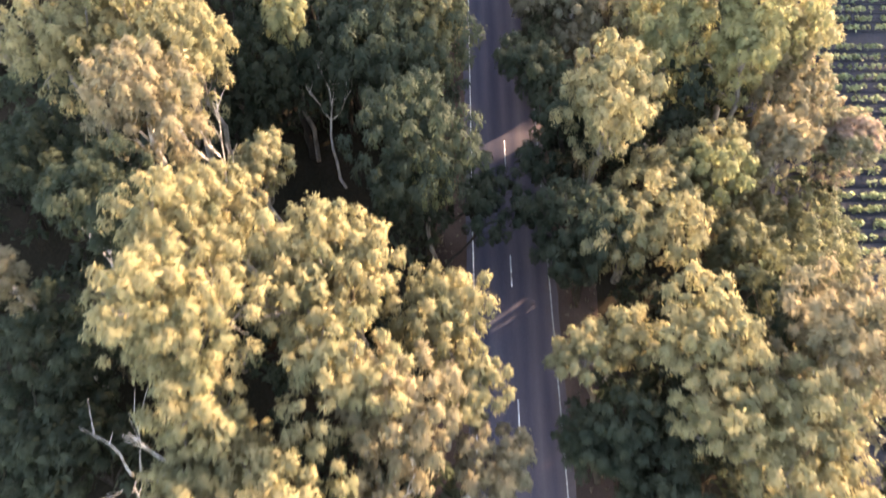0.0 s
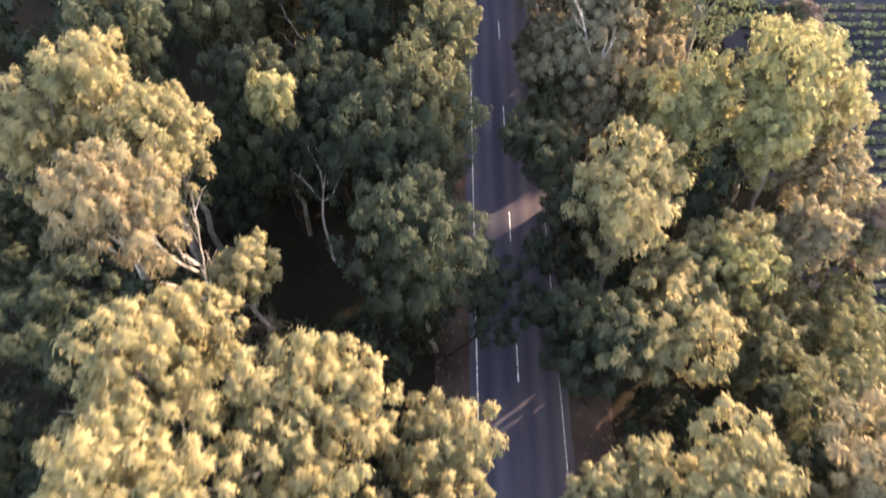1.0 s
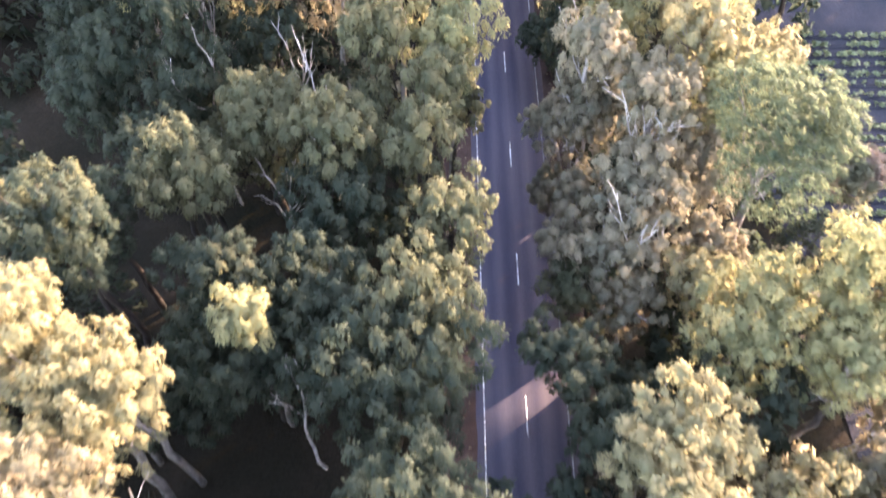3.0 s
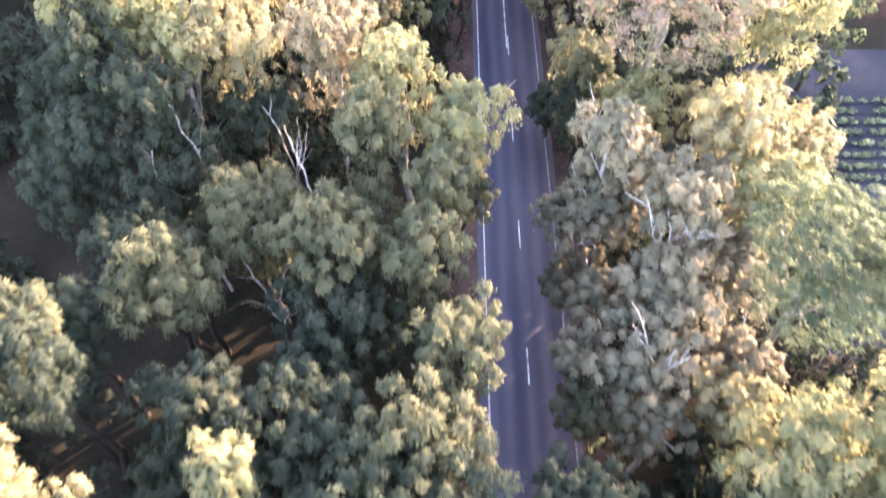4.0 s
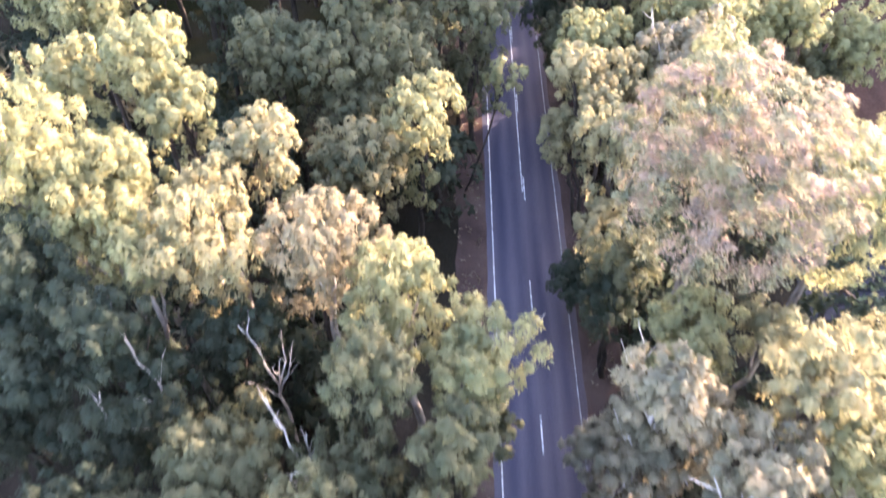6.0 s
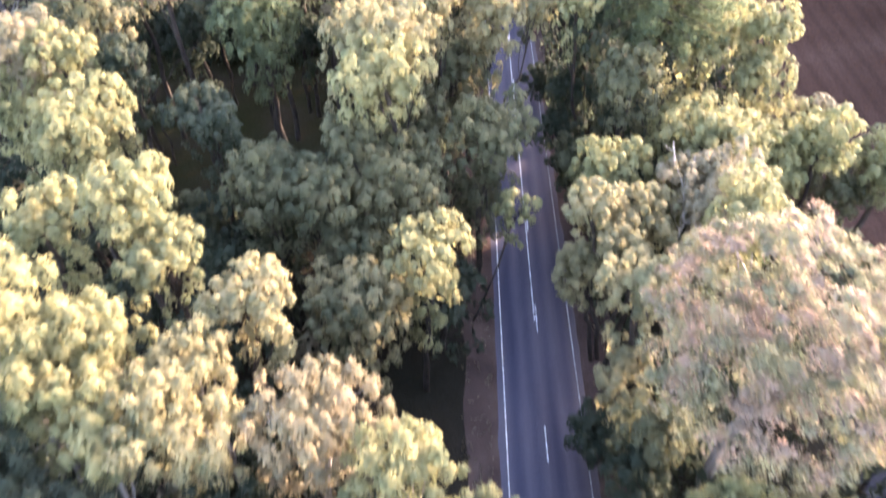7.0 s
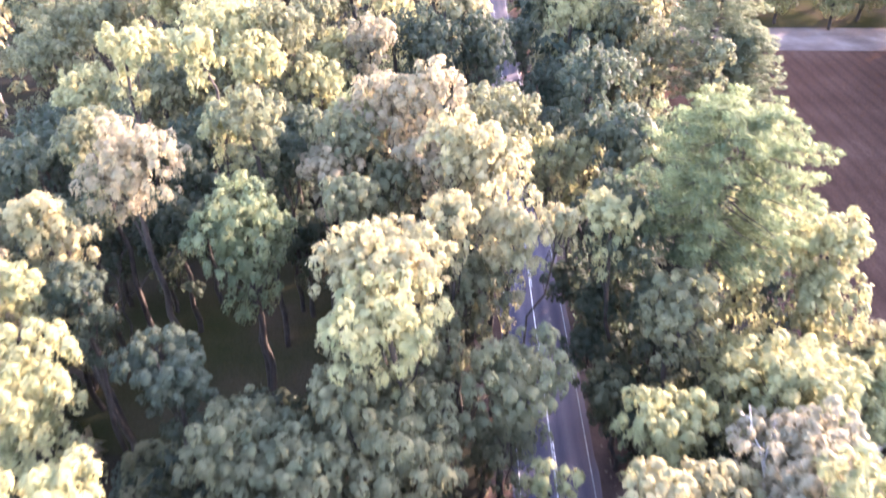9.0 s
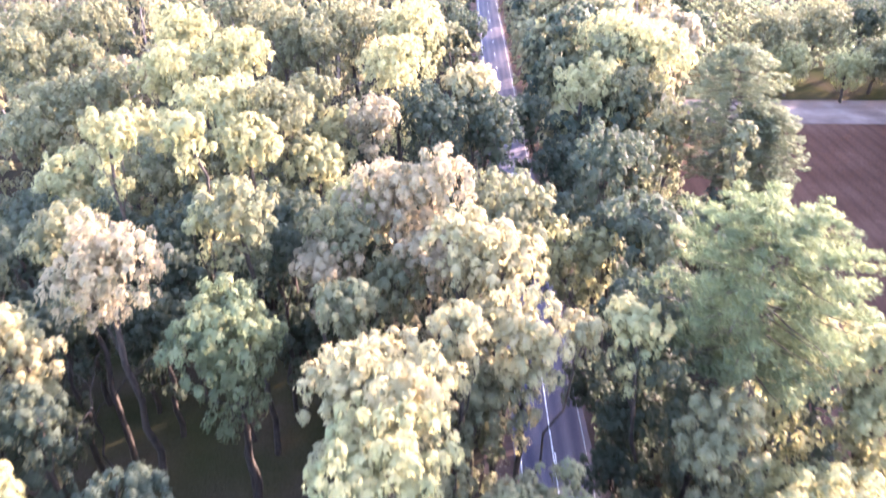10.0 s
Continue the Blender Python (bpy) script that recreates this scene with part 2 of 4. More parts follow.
def mop_leaves(rng, centres, radii, outward, per, length, width, ragged=1.0, tall=1.15):
    """Leaves of drooping gum tufts: blades hang like shingles on small lumpy domes, with a ragged fringe."""
    per = np.broadcast_to(np.asarray(per, int), (len(centres),))
    n, up = int(per.sum()), np.array((0.0, 0.0, 1.0))
    which = np.repeat(np.arange(len(centres)), per)
    lean = unit(outward * 0.6 + up * 0.8)
    u = unit(rng.normal(0, 1, (n, 3)) + lean[which] * 0.7)
    knobs = unit(rng.normal(0, 1, (len(centres), 5, 3)).reshape(-1, 3) + np.repeat(lean, 5, axis=0) * 0.8).reshape(-1, 5, 3)
    lump = 0.68 + 0.46 * np.clip((knobs[which] * u[:, None]).sum(axis=2).max(axis=1) * 1.8 - 0.8, 0, 1)
    stray = rng.uniform(0, 1, n) < 0.22 * ragged
    reach = lump * np.where(stray, rng.uniform(1.0, 1.35, n), rng.uniform(0.92 - 0.2 * ragged, 1.04, n))
    at = centres[which] + u * (reach * radii[which])[:, None] * np.array((1, 1, tall))
    at[:, 2] -= (0.30 * radii[which] * (1 - u[:, 2]) ** 2) * rng.uniform(0.3, 1.0, n)
    slope = -up + u * u[:, 2:3]
    axis = unit(slope + u * 0.35 - up * 0.25 + rng.normal(0, 0.16 + 0.18 * ragged, (n, 3)))
    face = unit(u + rng.normal(0, 0.18 + 0.24 * ragged, (n, 3)))
    return blades(rng, at, u, axis, face, length[which][:, None], width[which][:, None])


TREE_SEED = [100]


def spaced(at, gap, count):
    """Picks of points that keep at least the gap between them."""
    kept = [0]
    for i in range(1, len(at)):
        if ((at[kept] - at[i]) ** 2).sum(axis=1).min() > gap * gap:
            kept.append(i)
            if len(kept) == count:
                break
    return np.array(kept)


def gum_tree(kind, x, y, z, wide, skirt=1.6, foot=None, airy=False):
    """A gum tree: leaning trunk, crooked limbs and a crown of leafy tufts round (x, y, z)."""
    TREE_SEED[0] += 1
    rng = np.random.default_rng(TREE_SEED[0])
    tall = wide * rng.uniform(0.72, 0.95)
    bx, by = x + rng.normal(0, 0.12) * wide, y + rng.normal(0, 0.12) * wide
    if abs(bx - ROAD_X) < 5.6:
        bx = ROAD_X + math.copysign(5.6, x - ROAD_X)
    if foot:
        bx, by = foot
    words = ("low young " if z < 10 else "") + WORDS[kind]
    if foot:
        words = WORDS[kind].split()[0] + " gum tree leaning out over the road"
    root = thing("gum_tree", bx, by, words, "tree", "forest trees")
    base = np.array((bx, by, 0.0))
    far, deep = y > 128, y > 85
    skirt += 1.7 if deep else 0.0
    fine = kind in ("FEATHER", "WISP")
    thinned = kind == "BROWN"
    tuft = (0.55 if fine else 0.52 if thinned else 0.66 if far else 0.60) * (wide / 4) ** 0.3
    middle, size = np.array((x, y, z)), np.array((wide, wide, tall))
    smooth = kind == "FEATHER"
    lobes = [(np.zeros(3), 0.94 if smooth else 0.74)]
    for _ in range(4 if smooth else 8):
        way = rng.normal(0, 1, 3) + np.array((0, 0, 0.35))
        lobes.append((way / np.linalg.norm(way) * (0.3 if smooth else rng.uniform(0.48, 0.66)), 0.7 if smooth else rng.uniform(0.36, 0.52)))
    spots, ways = [], []
    for i, (heart, girth) in enumerate(lobes):
        u = unit(rng.normal(0, 1, (int(60 + 260 * girth * girth * (wide / tuft / 5) ** 2), 3)))
        p = heart + u * (girth * rng.uniform(0.74, 1.16, len(u)))[:, None]
        clear = np.all([np.linalg.norm(p - h, axis=1) > g * 0.9 for j, (h, g) in enumerate(lobes) if j != i], axis=0)
        keep = clear & (p[:, 2] > -0.72)
        spots.append(p[keep])
        ways.append(unit(u[keep] + 0.5 * p[keep]))
    spots, ways = np.concatenate(spots), np.concatenate(ways)
    order = rng.permutation(len(spots))
    spots, ways = spots[order], ways[order]
    picks = spaced(spots * size, (1.3 if kind == "WISP" else 0.95 if fine else 2.0 if thinned else 1.66 if deep else 1.86) * tuft * (1.25 if airy else 1.0), 400)
    spots, u = spots[picks], ways[picks]
    inside = spots[::3] * rng.uniform(0.35, 0.64, (len(spots[::3]), 1))
    spots, u = np.concatenate([spots, inside]), np.concatenate([u, u[::3]])
    core = np.arange(len(u)) >= len(u) - len(inside)
    at = middle + spots * size
    low = np.minimum(spots[:, 2], 0)
    hang = low * min(skirt * tall, max(0.0, z - tall - 2.0))
    at[:, 2] += hang
    at[:, :2] -= spots[:, :2] * (0.22 * wide * np.minimum(-hang / tall, 1.5))[:, None]
    radii = tuft * rng.uniform(0.5, 1.22, len(u)) * (1.25 if fine else 1.0)
    radii[core] *= 1.5
    if fine:
        verts, faces, normals = tuft_leaves(rng, at - base, radii, u, np.where(spots[:, 2] < -0.15, 48, 90), 0.34, 0.095, 0.2)
    else:
        per, length, width = (56, 0.40, 0.33) if far else (84, 0.32, 0.23) if deep else (136, 0.36, 0.14)
        verts, faces, normals = mop_leaves(rng, at - base, radii, u, (np.where(spots[:, 2] < -0.15, 0.7 * per, per) * (radii / tuft) ** 1.5 * np.where(core, 0.45, 1.0)).astype(int), length * np.where(core, 1.5, 1.0), width * np.where(core, 1.8, 1.0), 0.3 if deep else 1.0, 0.98 if deep else 1.15)
    part("crown", mesh_from("crown", verts, faces, LEAF[kind], normals), root)
    # Deep-set and dark-leaved trees get the bark with shade in its colour.
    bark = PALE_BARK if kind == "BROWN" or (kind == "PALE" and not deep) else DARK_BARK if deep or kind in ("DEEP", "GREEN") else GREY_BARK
    thick = (0.10 + 0.045 * wide) * (0.55 if airy else 1.0)
    crotch = np.array((x, y, z - tall * rng.uniform(0.35, 0.6))) - base
    stem = curve_to((0, 0, -0.3), crotch, rng, 8, 0.035)
    v, f = tube(stem, np.linspace(thick * 1.25, thick * 0.7, 8), 8)
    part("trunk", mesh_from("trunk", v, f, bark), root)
    picks = rng.choice(len(at), min(len(at), 9 if kind == "BROWN" else 5), replace=False)
    for i, k in enumerate(picks):
        start = stem[5 + i % 3]
        end = np.array((x, y, z)) + (at[k] - np.array((x, y, z))) * (1.08 if kind == "BROWN" else 0.86) - base
        bough = curve_to(start, end, rng, 7, 0.10)
        v, f = tube(bough, np.linspace(thick * 0.36, 0.03, 7), 4)
        for fork in range(1 if far else 3):
            a = bough[3 + fork]
            b = a + (end - start) * rng.uniform(0.15, 0.3) + rng.normal(0, 0.14 * wide, 3)
            v2, f2 = tube(curve_to(a, b, rng, 4, 0.1), np.linspace(thick * 0.22, 0.02, 4), 3)
            f = np.concatenate([f, f2 + len(v)])
            v = np.concatenate([v, v2])
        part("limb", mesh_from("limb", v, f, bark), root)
    return root


def pine_tree(kind, x, y, z, wide, words, name="pine_tree"):
    """A feathery pine: straight trunk with tiers of boughs that carry soft sprays."""
    TREE_SEED[0] += 1
    rng = np.random.default_rng(TREE_SEED[0])
    root = thing(name, x, y, words, "tree", "forest trees")
    top = z + wide * 0.78
    stem = curve_to((0, 0, -0.3), (0, 0, top), rng, 9, 0.01)
    v, f = tube(stem, np.linspace(0.42, 0.05, 9), 8)
    part("trunk", mesh_from("trunk", v, f, DARK_BARK), root)
    centres, outs, radii = [], [], []
    low = max(2.0, z - wide * (1.0 if kind == "NEEDLE" else 2.0))
    for tier in range(17):
        h = low + (top - low) * (tier / 16) ** 0.9
        k = tier / 16
        reach = wide * math.sqrt(max(0.06, 1.14 - k ** 4.6) * min(1.0, 0.55 + 1.6 * k)) * rng.uniform(0.85, 1.08)
        boughs = 9 if tier < 14 else 7
        for b in range(boughs):
            a = (b + rng.uniform(-0.3, 0.3)) / boughs * 2 * math.pi + tier * 0.7
            long = reach * rng.uniform(0.74, 1.06)
            end = np.array((math.cos(a) * long, math.sin(a) * long, h + long * 0.12))
            if b % 2 == 0:
                v, f = tube(curve_to((0, 0, h - long * 0.15), end * 0.95, rng, 5, 0.04), np.linspace(0.11, 0.02, 5), 5)
                part("bough", mesh_from("bough", v, f, DARK_BARK), root)
            for s in np.linspace(0.3, 1.0, 6):
                centres.append(np.array((end[0] * s, end[1] * s, h + long * 0.12 * s)) + rng.normal(0, 0.22, 3))
                outs.append((math.cos(a), math.sin(a), 0.25))
                radii.append(rng.uniform(0.55, 0.95))
    verts, faces, normals = tuft_leaves(rng, np.array(centres), np.array(radii), np.array(outs), 58, 0.44, 0.085, -0.2, 0.3)
    part("crown", mesh_from("crown", verts, faces, LEAF[kind], normals), root)
    return root


def gum(kind, x, y, z, wide):
    gum_tree(kind, x, y, z, wide)


def pine(kind, x, y, z, wide):
    pine_tree(kind, x, y, z, wide, WORDS["NEEDLE"] if kind == "NEEDLE" else "dark green pine tree with dense rounded crown")


SAGE, OLIVE, PALE, GREEN, DEEP, YELLOW, BROWN, NEEDLE, SHADE, FEATHER, WISP, WATTLE, FIR = "SAGE", "OLIVE", "PALE", "GREEN", "DEEP", "YELLOW", "BROWN", "NEEDLE", "SHADE", "FEATHER", "WISP", "WATTLE", "FIR"


def sheet(name, x0, x1, y0, y1, z, mat, nx, ny, rough, label, category, seed, furrow=0.0, ragged=0.0):
    """A piece of ground with gentle unevenness and, where asked, furrows along y."""
    rng = np.random.default_rng(seed)
    gx, gy = np.meshgrid(np.linspace(x0, x1, nx), np.linspace(y0, y1, ny))
    h = rng.uniform(0, rough, gx.shape)
    if furrow:
        h = h + furrow * (np.arange(nx) % 2)[None, :]
    h[0, :] = h[-1, :] = h[:, 0] = h[:, -1] = 0
    for column, side in ((0, -1), (-1, 1)):
        wander = np.cumsum(rng.normal(0, 0.4, ny))
        gx[:, column] += ragged * (side * rng.uniform(0, 1, ny) + np.sin(wander))
    verts = np.stack([gx, gy, z + h], -1).reshape(-1, 3)
    i = np.arange(nx * ny).reshape(ny, nx)
    faces = np.stack([i[:-1, :-1], i[:-1, 1:], i[1:, 1:], i[1:, :-1]], -1).reshape(-1, 4)
    return tagged(new(name, mesh_from(name, verts, faces, mat)), label, category, kind="structure")


# ---- ground, road and fields ----
def ground():
    xs = np.concatenate([[-3000, -800, -250], np.linspace(-110, 130, 121), [250, 800, 3000]])
    ys = np.concatenate([[-3000, -600, -120], np.linspace(-30, 420, 226), [700, 1400, 3500]])
    gx, gy = np.meshgrid(xs, ys)
    rng = np.random.default_rng(3)
    h = -0.02 - rng.uniform(0, 0.16, gx.shape)
    h[(np.abs(gx - ROAD_X) < 9)] = -0.03
    h[gx > 30] = -0.03
    verts = np.stack([gx, gy, h], -1).reshape(-1, 3)
    i = np.arange(gx.size).reshape(gx.shape)
    faces = np.stack([i[:-1, :-1], i[:-1, 1:], i[1:, 1:], i[1:, :-1]], -1).reshape(-1, 4)
    tagged(new("ground", mesh_from("ground", verts, faces, FOREST_FLOOR)), "brown leaf-littered forest floor, colour darkened for tree shade", "ground", kind="structure")


ground()
sheet("verge_left", ROAD_X - 6.6, ROAD_X - 3.4, -60, 420, -0.012, VERGE, 5, 240, 0.05, "reddish gravel verge beside the road", "verge", 11, ragged=0.35)
sheet("verge_right", ROAD_X + 3.4, ROAD_X + 7.2, -60, 420, -0.012, VERGE, 6, 240, 0.05, "reddish gravel verge beside the road", "verge", 12, ragged=0.35)
sheet("ploughed_field", 34, 190, 110, 231, 0.0, PLOUGHED, 240, 60, 0.05, "bare brown ploughed field beside the forest", "field", 13, 0.09)
sheet("crop_field", 31, 110, -20, 104, 0.0, BED_SOIL, 60, 80, 0.05, "dark crop field soil between planted rows", "field", 14)
sheet("dirt_track", 44, 190, 231.1, 247, 0.01, TRACK_DIRT, 80, 10, 0.05, "pale dirt track along the ploughed field", "track", 15)
sheet("grass_clearing", -52, -16, 118, 156, -0.005, GRASS_SOIL, 30, 30, 0.10, "thin grass clearing, its shade darkened into the colour", "grass", 16, ragged=1.5)
sheet("vineyard_grass", 48, 190, 247.2, 420, 0.0, GRASS_SOIL, 40, 40, 0.05, "grassy ground between the vine rows", "grass", 17)


def strip(x0, x1, y0, y1, z0, z1):
    """Corners and faces of a thin raised bar, open below."""
    verts = [(x0, y0, z0), (x1, y0, z0), (x1, y1, z0), (x0, y1, z0), (x0, y0, z1), (x1, y0, z1), (x1, y1, z1), (x0, y1, z1)]
    return verts, [(4, 5, 6, 7), (0, 1, 5, 4), (1, 2, 6, 5), (2, 3, 7, 6), (3, 0, 4, 7)]


def road():
    rng = np.random.default_rng(8)
    ys = np.linspace(-60, 420, 241)
    cross = np.array((-4.1, -3.9, -2.0, 0.0, 2.0, 3.9, 4.1))
    rise = np.array((-0.03, 0.03, 0.07, 0.10, 0.07, 0.03, -0.03))
    gx = ROAD_X + np.tile(cross, (len(ys), 1))
    gx[:, 0] += rng.uniform(-0.15, 0.1, len(ys))
    gx[:, -1] += rng.uniform(-0.1, 0.15, len(ys))
    verts = np.stack([gx, np.tile(ys[:, None], (1, 7)), np.tile(rise, (len(ys), 1))], -1).reshape(-1, 3)
    i = np.arange(len(ys) * 7).reshape(len(ys), 7)
    faces = np.stack([i[:-1, :-1], i[:-1, 1:], i[1:, 1:], i[1:, :-1]], -1).reshape(-1, 4)
    base = tagged(new("road", mesh_from("road", verts, faces, ASPHALT)), "two-lane grey asphalt road with white lines", "road", kind="structure")
    for x, paint, words in ((ROAD_X - LANE - 0.07, PAINT, "white edge line"), (ROAD_X + LANE - 0.05, WORN_PAINT, "worn white edge line")):
        v, f = strip(x, x + 0.11, -60, 420, 0.03, 0.052)
        part("edge_line", mesh_from("edge_line", v, f, paint), base, words)
    v, f = strip(ROAD_X - 0.06, ROAD_X + 0.06, 0, 3.4, 0.09, 0.108)
    dash = mesh_from("centre_dash", v, f, PAINT)
    for k in range(-5, 28):
        ob = part("centre_dash", dash, base, "white centre dash")
        ob.location = (0.16 if 5 < k < 11 else 0.0, 19.1 + 13.95 * k, 0)
    v, f = strip(ROAD_X - 0.10, ROAD_X + 0.02, 104, 170, 0.09, 0.107)
    part("barrier_line", mesh_from("barrier_line", v, f, PAINT), base, "white solid barrier line")


road()


# ---- crop rows ----
def crop_row(y, x0, x1, rng):
    row = thing("crop_row", (x0 + x1) / 2, y, "low leafy green crop row in dark soil", "crop row", "crop rows")
    n = int((x1 - x0) * 3.0)
    at = np.stack([rng.uniform(x0, x1, n) - (x0 + x1) / 2, rng.normal(0, 0.06, n), rng.uniform(0.2, 0.55, n)], -1)
    up = np.tile((0.0, 0.0, 1.0), (n, 1))
    v, f, n = tuft_leaves(rng, at, rng.uniform(0.26, 0.42, n), up, 15, 0.29, 0.23, -0.2, 1.0)
    part("leaves", mesh_from("crop_leaves", v, f, CROP_LEAF, n), row)
    v, f = strip(x0 - (x0 + x1) / 2, x1 - (x0 + x1) / 2, -0.3, 0.3, -0.02, 0.14)
    part("bed", mesh_from("crop_bed", v, f, BED_SOIL), row)


crop_rng = np.random.default_rng(21)
for k in range(-23, 46):
    if k % 10 != 7:
        crop_row(22 + k * 1.62, 33.5, 64, crop_rng)

# ---- trees, from the camera's start onward ----
# DEEP stands where crowns look shaded; its leaf colour carries that shade.
gum(OLIVE, -13.3, 13.3, 15.2, 3.3)
gum(PALE, 3.0, 13.9, 10.5, 2.7)
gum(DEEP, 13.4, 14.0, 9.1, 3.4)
gum(PALE, -2.7, 15.7, 15.2, 4.0)
gum(OLIVE, 21.2, 15.8, 13.2, 4.3)
gum(DEEP, -26.3, 16.3, 8.5, 4.9)
gum(OLIVE, 16.2, 16.4, 14.0, 3.3)
gum(DEEP, 11.8, 16.4, 10.0, 2.8)
gum(OLIVE, -5.9, 16.8, 17.9, 3.7)
gum(OLIVE, 1.3, 18.2, 12.7, 2.4)
gum(OLIVE, -14.5, 18.7, 21.9, 4.4)
gum(OLIVE, 16.3, 20.8, 14.9, 3.6)
gum(PALE, 24.7, 21.1, 14.4, 5.4)
gum(OLIVE, -18.9, 21.3, 16.5, 3.1)
gum(DEEP, -27.3, 21.8, 10.8, 4.7)
gum(OLIVE, 12.2, 22.6, 11.4, 2.6)
gum(PALE, -27.4, 23.0, 18.1, 1.6)
gum(OLIVE, -0.7, 23.1, 13.5, 3.6)
gum(OLIVE, -9.4, 23.6, 17.8, 4.7)
gum(OLIVE, -6.8, 24.5, 17.7, 3.8)
gum(OLIVE, -16.7, 24.9, 21.2, 3.1)
gum(GREEN, 25.5, 25.5, 11.1, 4.6)
gum(DEEP, -21.6, 28.1, 19.1, 3.6)
gum(GREEN, 22.3, 31.7, 8.1, 2.7)
gum(DEEP, 10.5, 31.9, 10.9, 3.9)
gum(OLIVE, 14.6, 32.5, 11.5, 4.6)
gum(OLIVE, -13.4, 33.9, 16.0, 2.1)
gum(GREEN, 29.5, 34.2, 4.4, 5.0)
gum(PALE, -20.9, 35.6, 20.3, 4.1)
gum(YELLOW, -1.4, 36.1, 12.1, 2.2)
gum(DEEP, -2.6, 36.3, 14.6, 5.4)
gum(YELLOW, 20.9, 36.9, 12.0, 2.9)
gum(OLIVE, 16.8, 36.0, 10.5, 3.0)
gum(OLIVE, 24.0, 40.2, 8.5, 3.0)
gum(OLIVE, 11.6, 38.7, 16.4, 3.6)
gum(DEEP, -33.6, 39.0, 11.5, 3.9)
gum(OLIVE, 12.9, 41.5, 16.2, 3.4)
gum(OLIVE, -20.4, 41.8, 18.2, 4.5)
gum(FEATHER, 34.0, 42.6, 8.5, 2.6)
gum(OLIVE, -29.3, 42.9, 19.6, 4.0)
gum(OLIVE, -23.5, 44.8, 23.0, 2.7)
gum(PALE, 30.0, 45.6, 10.4, 3.8)
gum(SAGE, 23.8, 46.3, 16.0, 3.2)
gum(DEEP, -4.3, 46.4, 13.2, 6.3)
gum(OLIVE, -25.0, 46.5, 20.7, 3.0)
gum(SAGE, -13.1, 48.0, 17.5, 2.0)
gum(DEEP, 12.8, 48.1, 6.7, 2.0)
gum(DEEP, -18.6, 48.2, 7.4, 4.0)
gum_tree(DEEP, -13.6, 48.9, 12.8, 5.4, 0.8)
gum(SAGE, 19.1, 49.4, 14.6, 5.3)
gum(GREEN, -2.6, 49.4, 15.8, 4.3)
gum(OLIVE, 29.9, 50.6, 13.8, 3.5)
gum(SAGE, 26.0, 51.0, 16.6, 5.2)
gum(PALE, 26.7, 39.8, 11.0, 2.6)
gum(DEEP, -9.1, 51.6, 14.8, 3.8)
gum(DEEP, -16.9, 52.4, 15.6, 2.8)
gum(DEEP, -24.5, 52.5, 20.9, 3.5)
gum(GREEN, -0.6, 55.3, 16.7, 3.4)
gum(GREEN, 9.6, 55.7, 8.5, 3.0)
gum(BROWN, 11.6, 56.8, 12.5, 4.2)
gum(DEEP, -26.0, 57.5, 14.6, 3.4)
gum(WISP, 20.2, 58.5, 22.5, 5.0)
gum_tree(GREEN, -19.6, 60.2, 16.2, 3.9, 0.2)
gum(DEEP, -8.4, 59.6, 14.2, 4.4)
gum(BROWN, 13.8, 60.4, 15.0, 3.6)
gum(GREEN, -2.8, 62.2, 17.3, 3.1)
gum(GREEN, -9.1, 62.5, 18.4, 3.4)
gum(GREEN, -20.2, 63.9, 13.5, 3.1)
gum(BROWN, 18.5, 64.4, 13.1, 4.1)
gum(DEEP, -23.9, 64.5, 13.8, 3.3)
gum(BROWN, 14.4, 65.4, 18.6, 3.6)
gum(GREEN, -14.8, 66.1, 16.4, 3.9)
gum(GREEN, -7.8, 66.5, 15.1, 3.9)
gum(FEATHER, 33.8, 66.6, 9.2, 2.0)
gum(SAGE, 20.2, 66.7, 18.8, 3.1)
gum(GREEN, -1.7, 67.4, 18.1, 2.7)
gum(BROWN, 8.3, 67.8, 5.0, 2.0)
gum(BROWN, 9.5, 69.2, 12.5, 3.1)
gum(GREEN, -16.6, 69.5, 11.9, 4.3)
gum(BROWN, 9.8, 70.2, 19.6, 3.0)
gum(OLIVE, 18.6, 70.5, 19.9, 3.6)
gum(GREEN, -6.3, 70.9, 20.8, 3.0)
gum(BROWN, 12.1, 70.9, 13.1, 4.2)
gum(DEEP, -28.2, 72.3, 17.3, 2.7)
gum(SAGE, -0.5, 72.8, 17.9, 3.6)
gum(DEEP, -22.5, 72.9, 13.4, 5.4)
gum(DEEP, -22.2, 74.1, 20.1, 2.6)
gum(OLIVE, 26.0, 75.3, 13.8, 3.9)
gum(DEEP, -27.0, 76.8, 21.2, 3.0)
gum(SAGE, -4.9, 76.8, 18.6, 4.0)
gum(DEEP, -16.0, 76.9, 15.1, 3.0)
gum(OLIVE, 18.4, 76.0, 17.0, 2.0)
gum(DEEP, -33.9, 77.6, 11.9, 2.9)
gum(SAGE, 12.6, 75.4, 16.6, 3.3)
gum(SAGE, -21.2, 78.3, 21.4, 2.6)
gum(OLIVE, -18.0, 80.0, 20.8, 4.2)
gum(PALE, -10.4, 80.7, 19.9, 3.9)
gum(DEEP, -33.8, 80.9, 13.7, 3.5)
gum(SAGE, -24.9, 82.0, 21.7, 4.2)
gum(DEEP, 9.8, 82.3, 11.7, 2.6)
gum(SAGE, -28.7, 83.1, 23.8, 5.0)
gum(OLIVE, -17.7, 83.3, 20.8, 2.7)
gum(SAGE, -24.0, 83.6, 22.4, 2.9)
gum_tree(FEATHER, 15.4, 82.9, 24.5, 7.0, 0.4)
gum(SAGE, 25.4, 85.0, 20.4, 4.9)
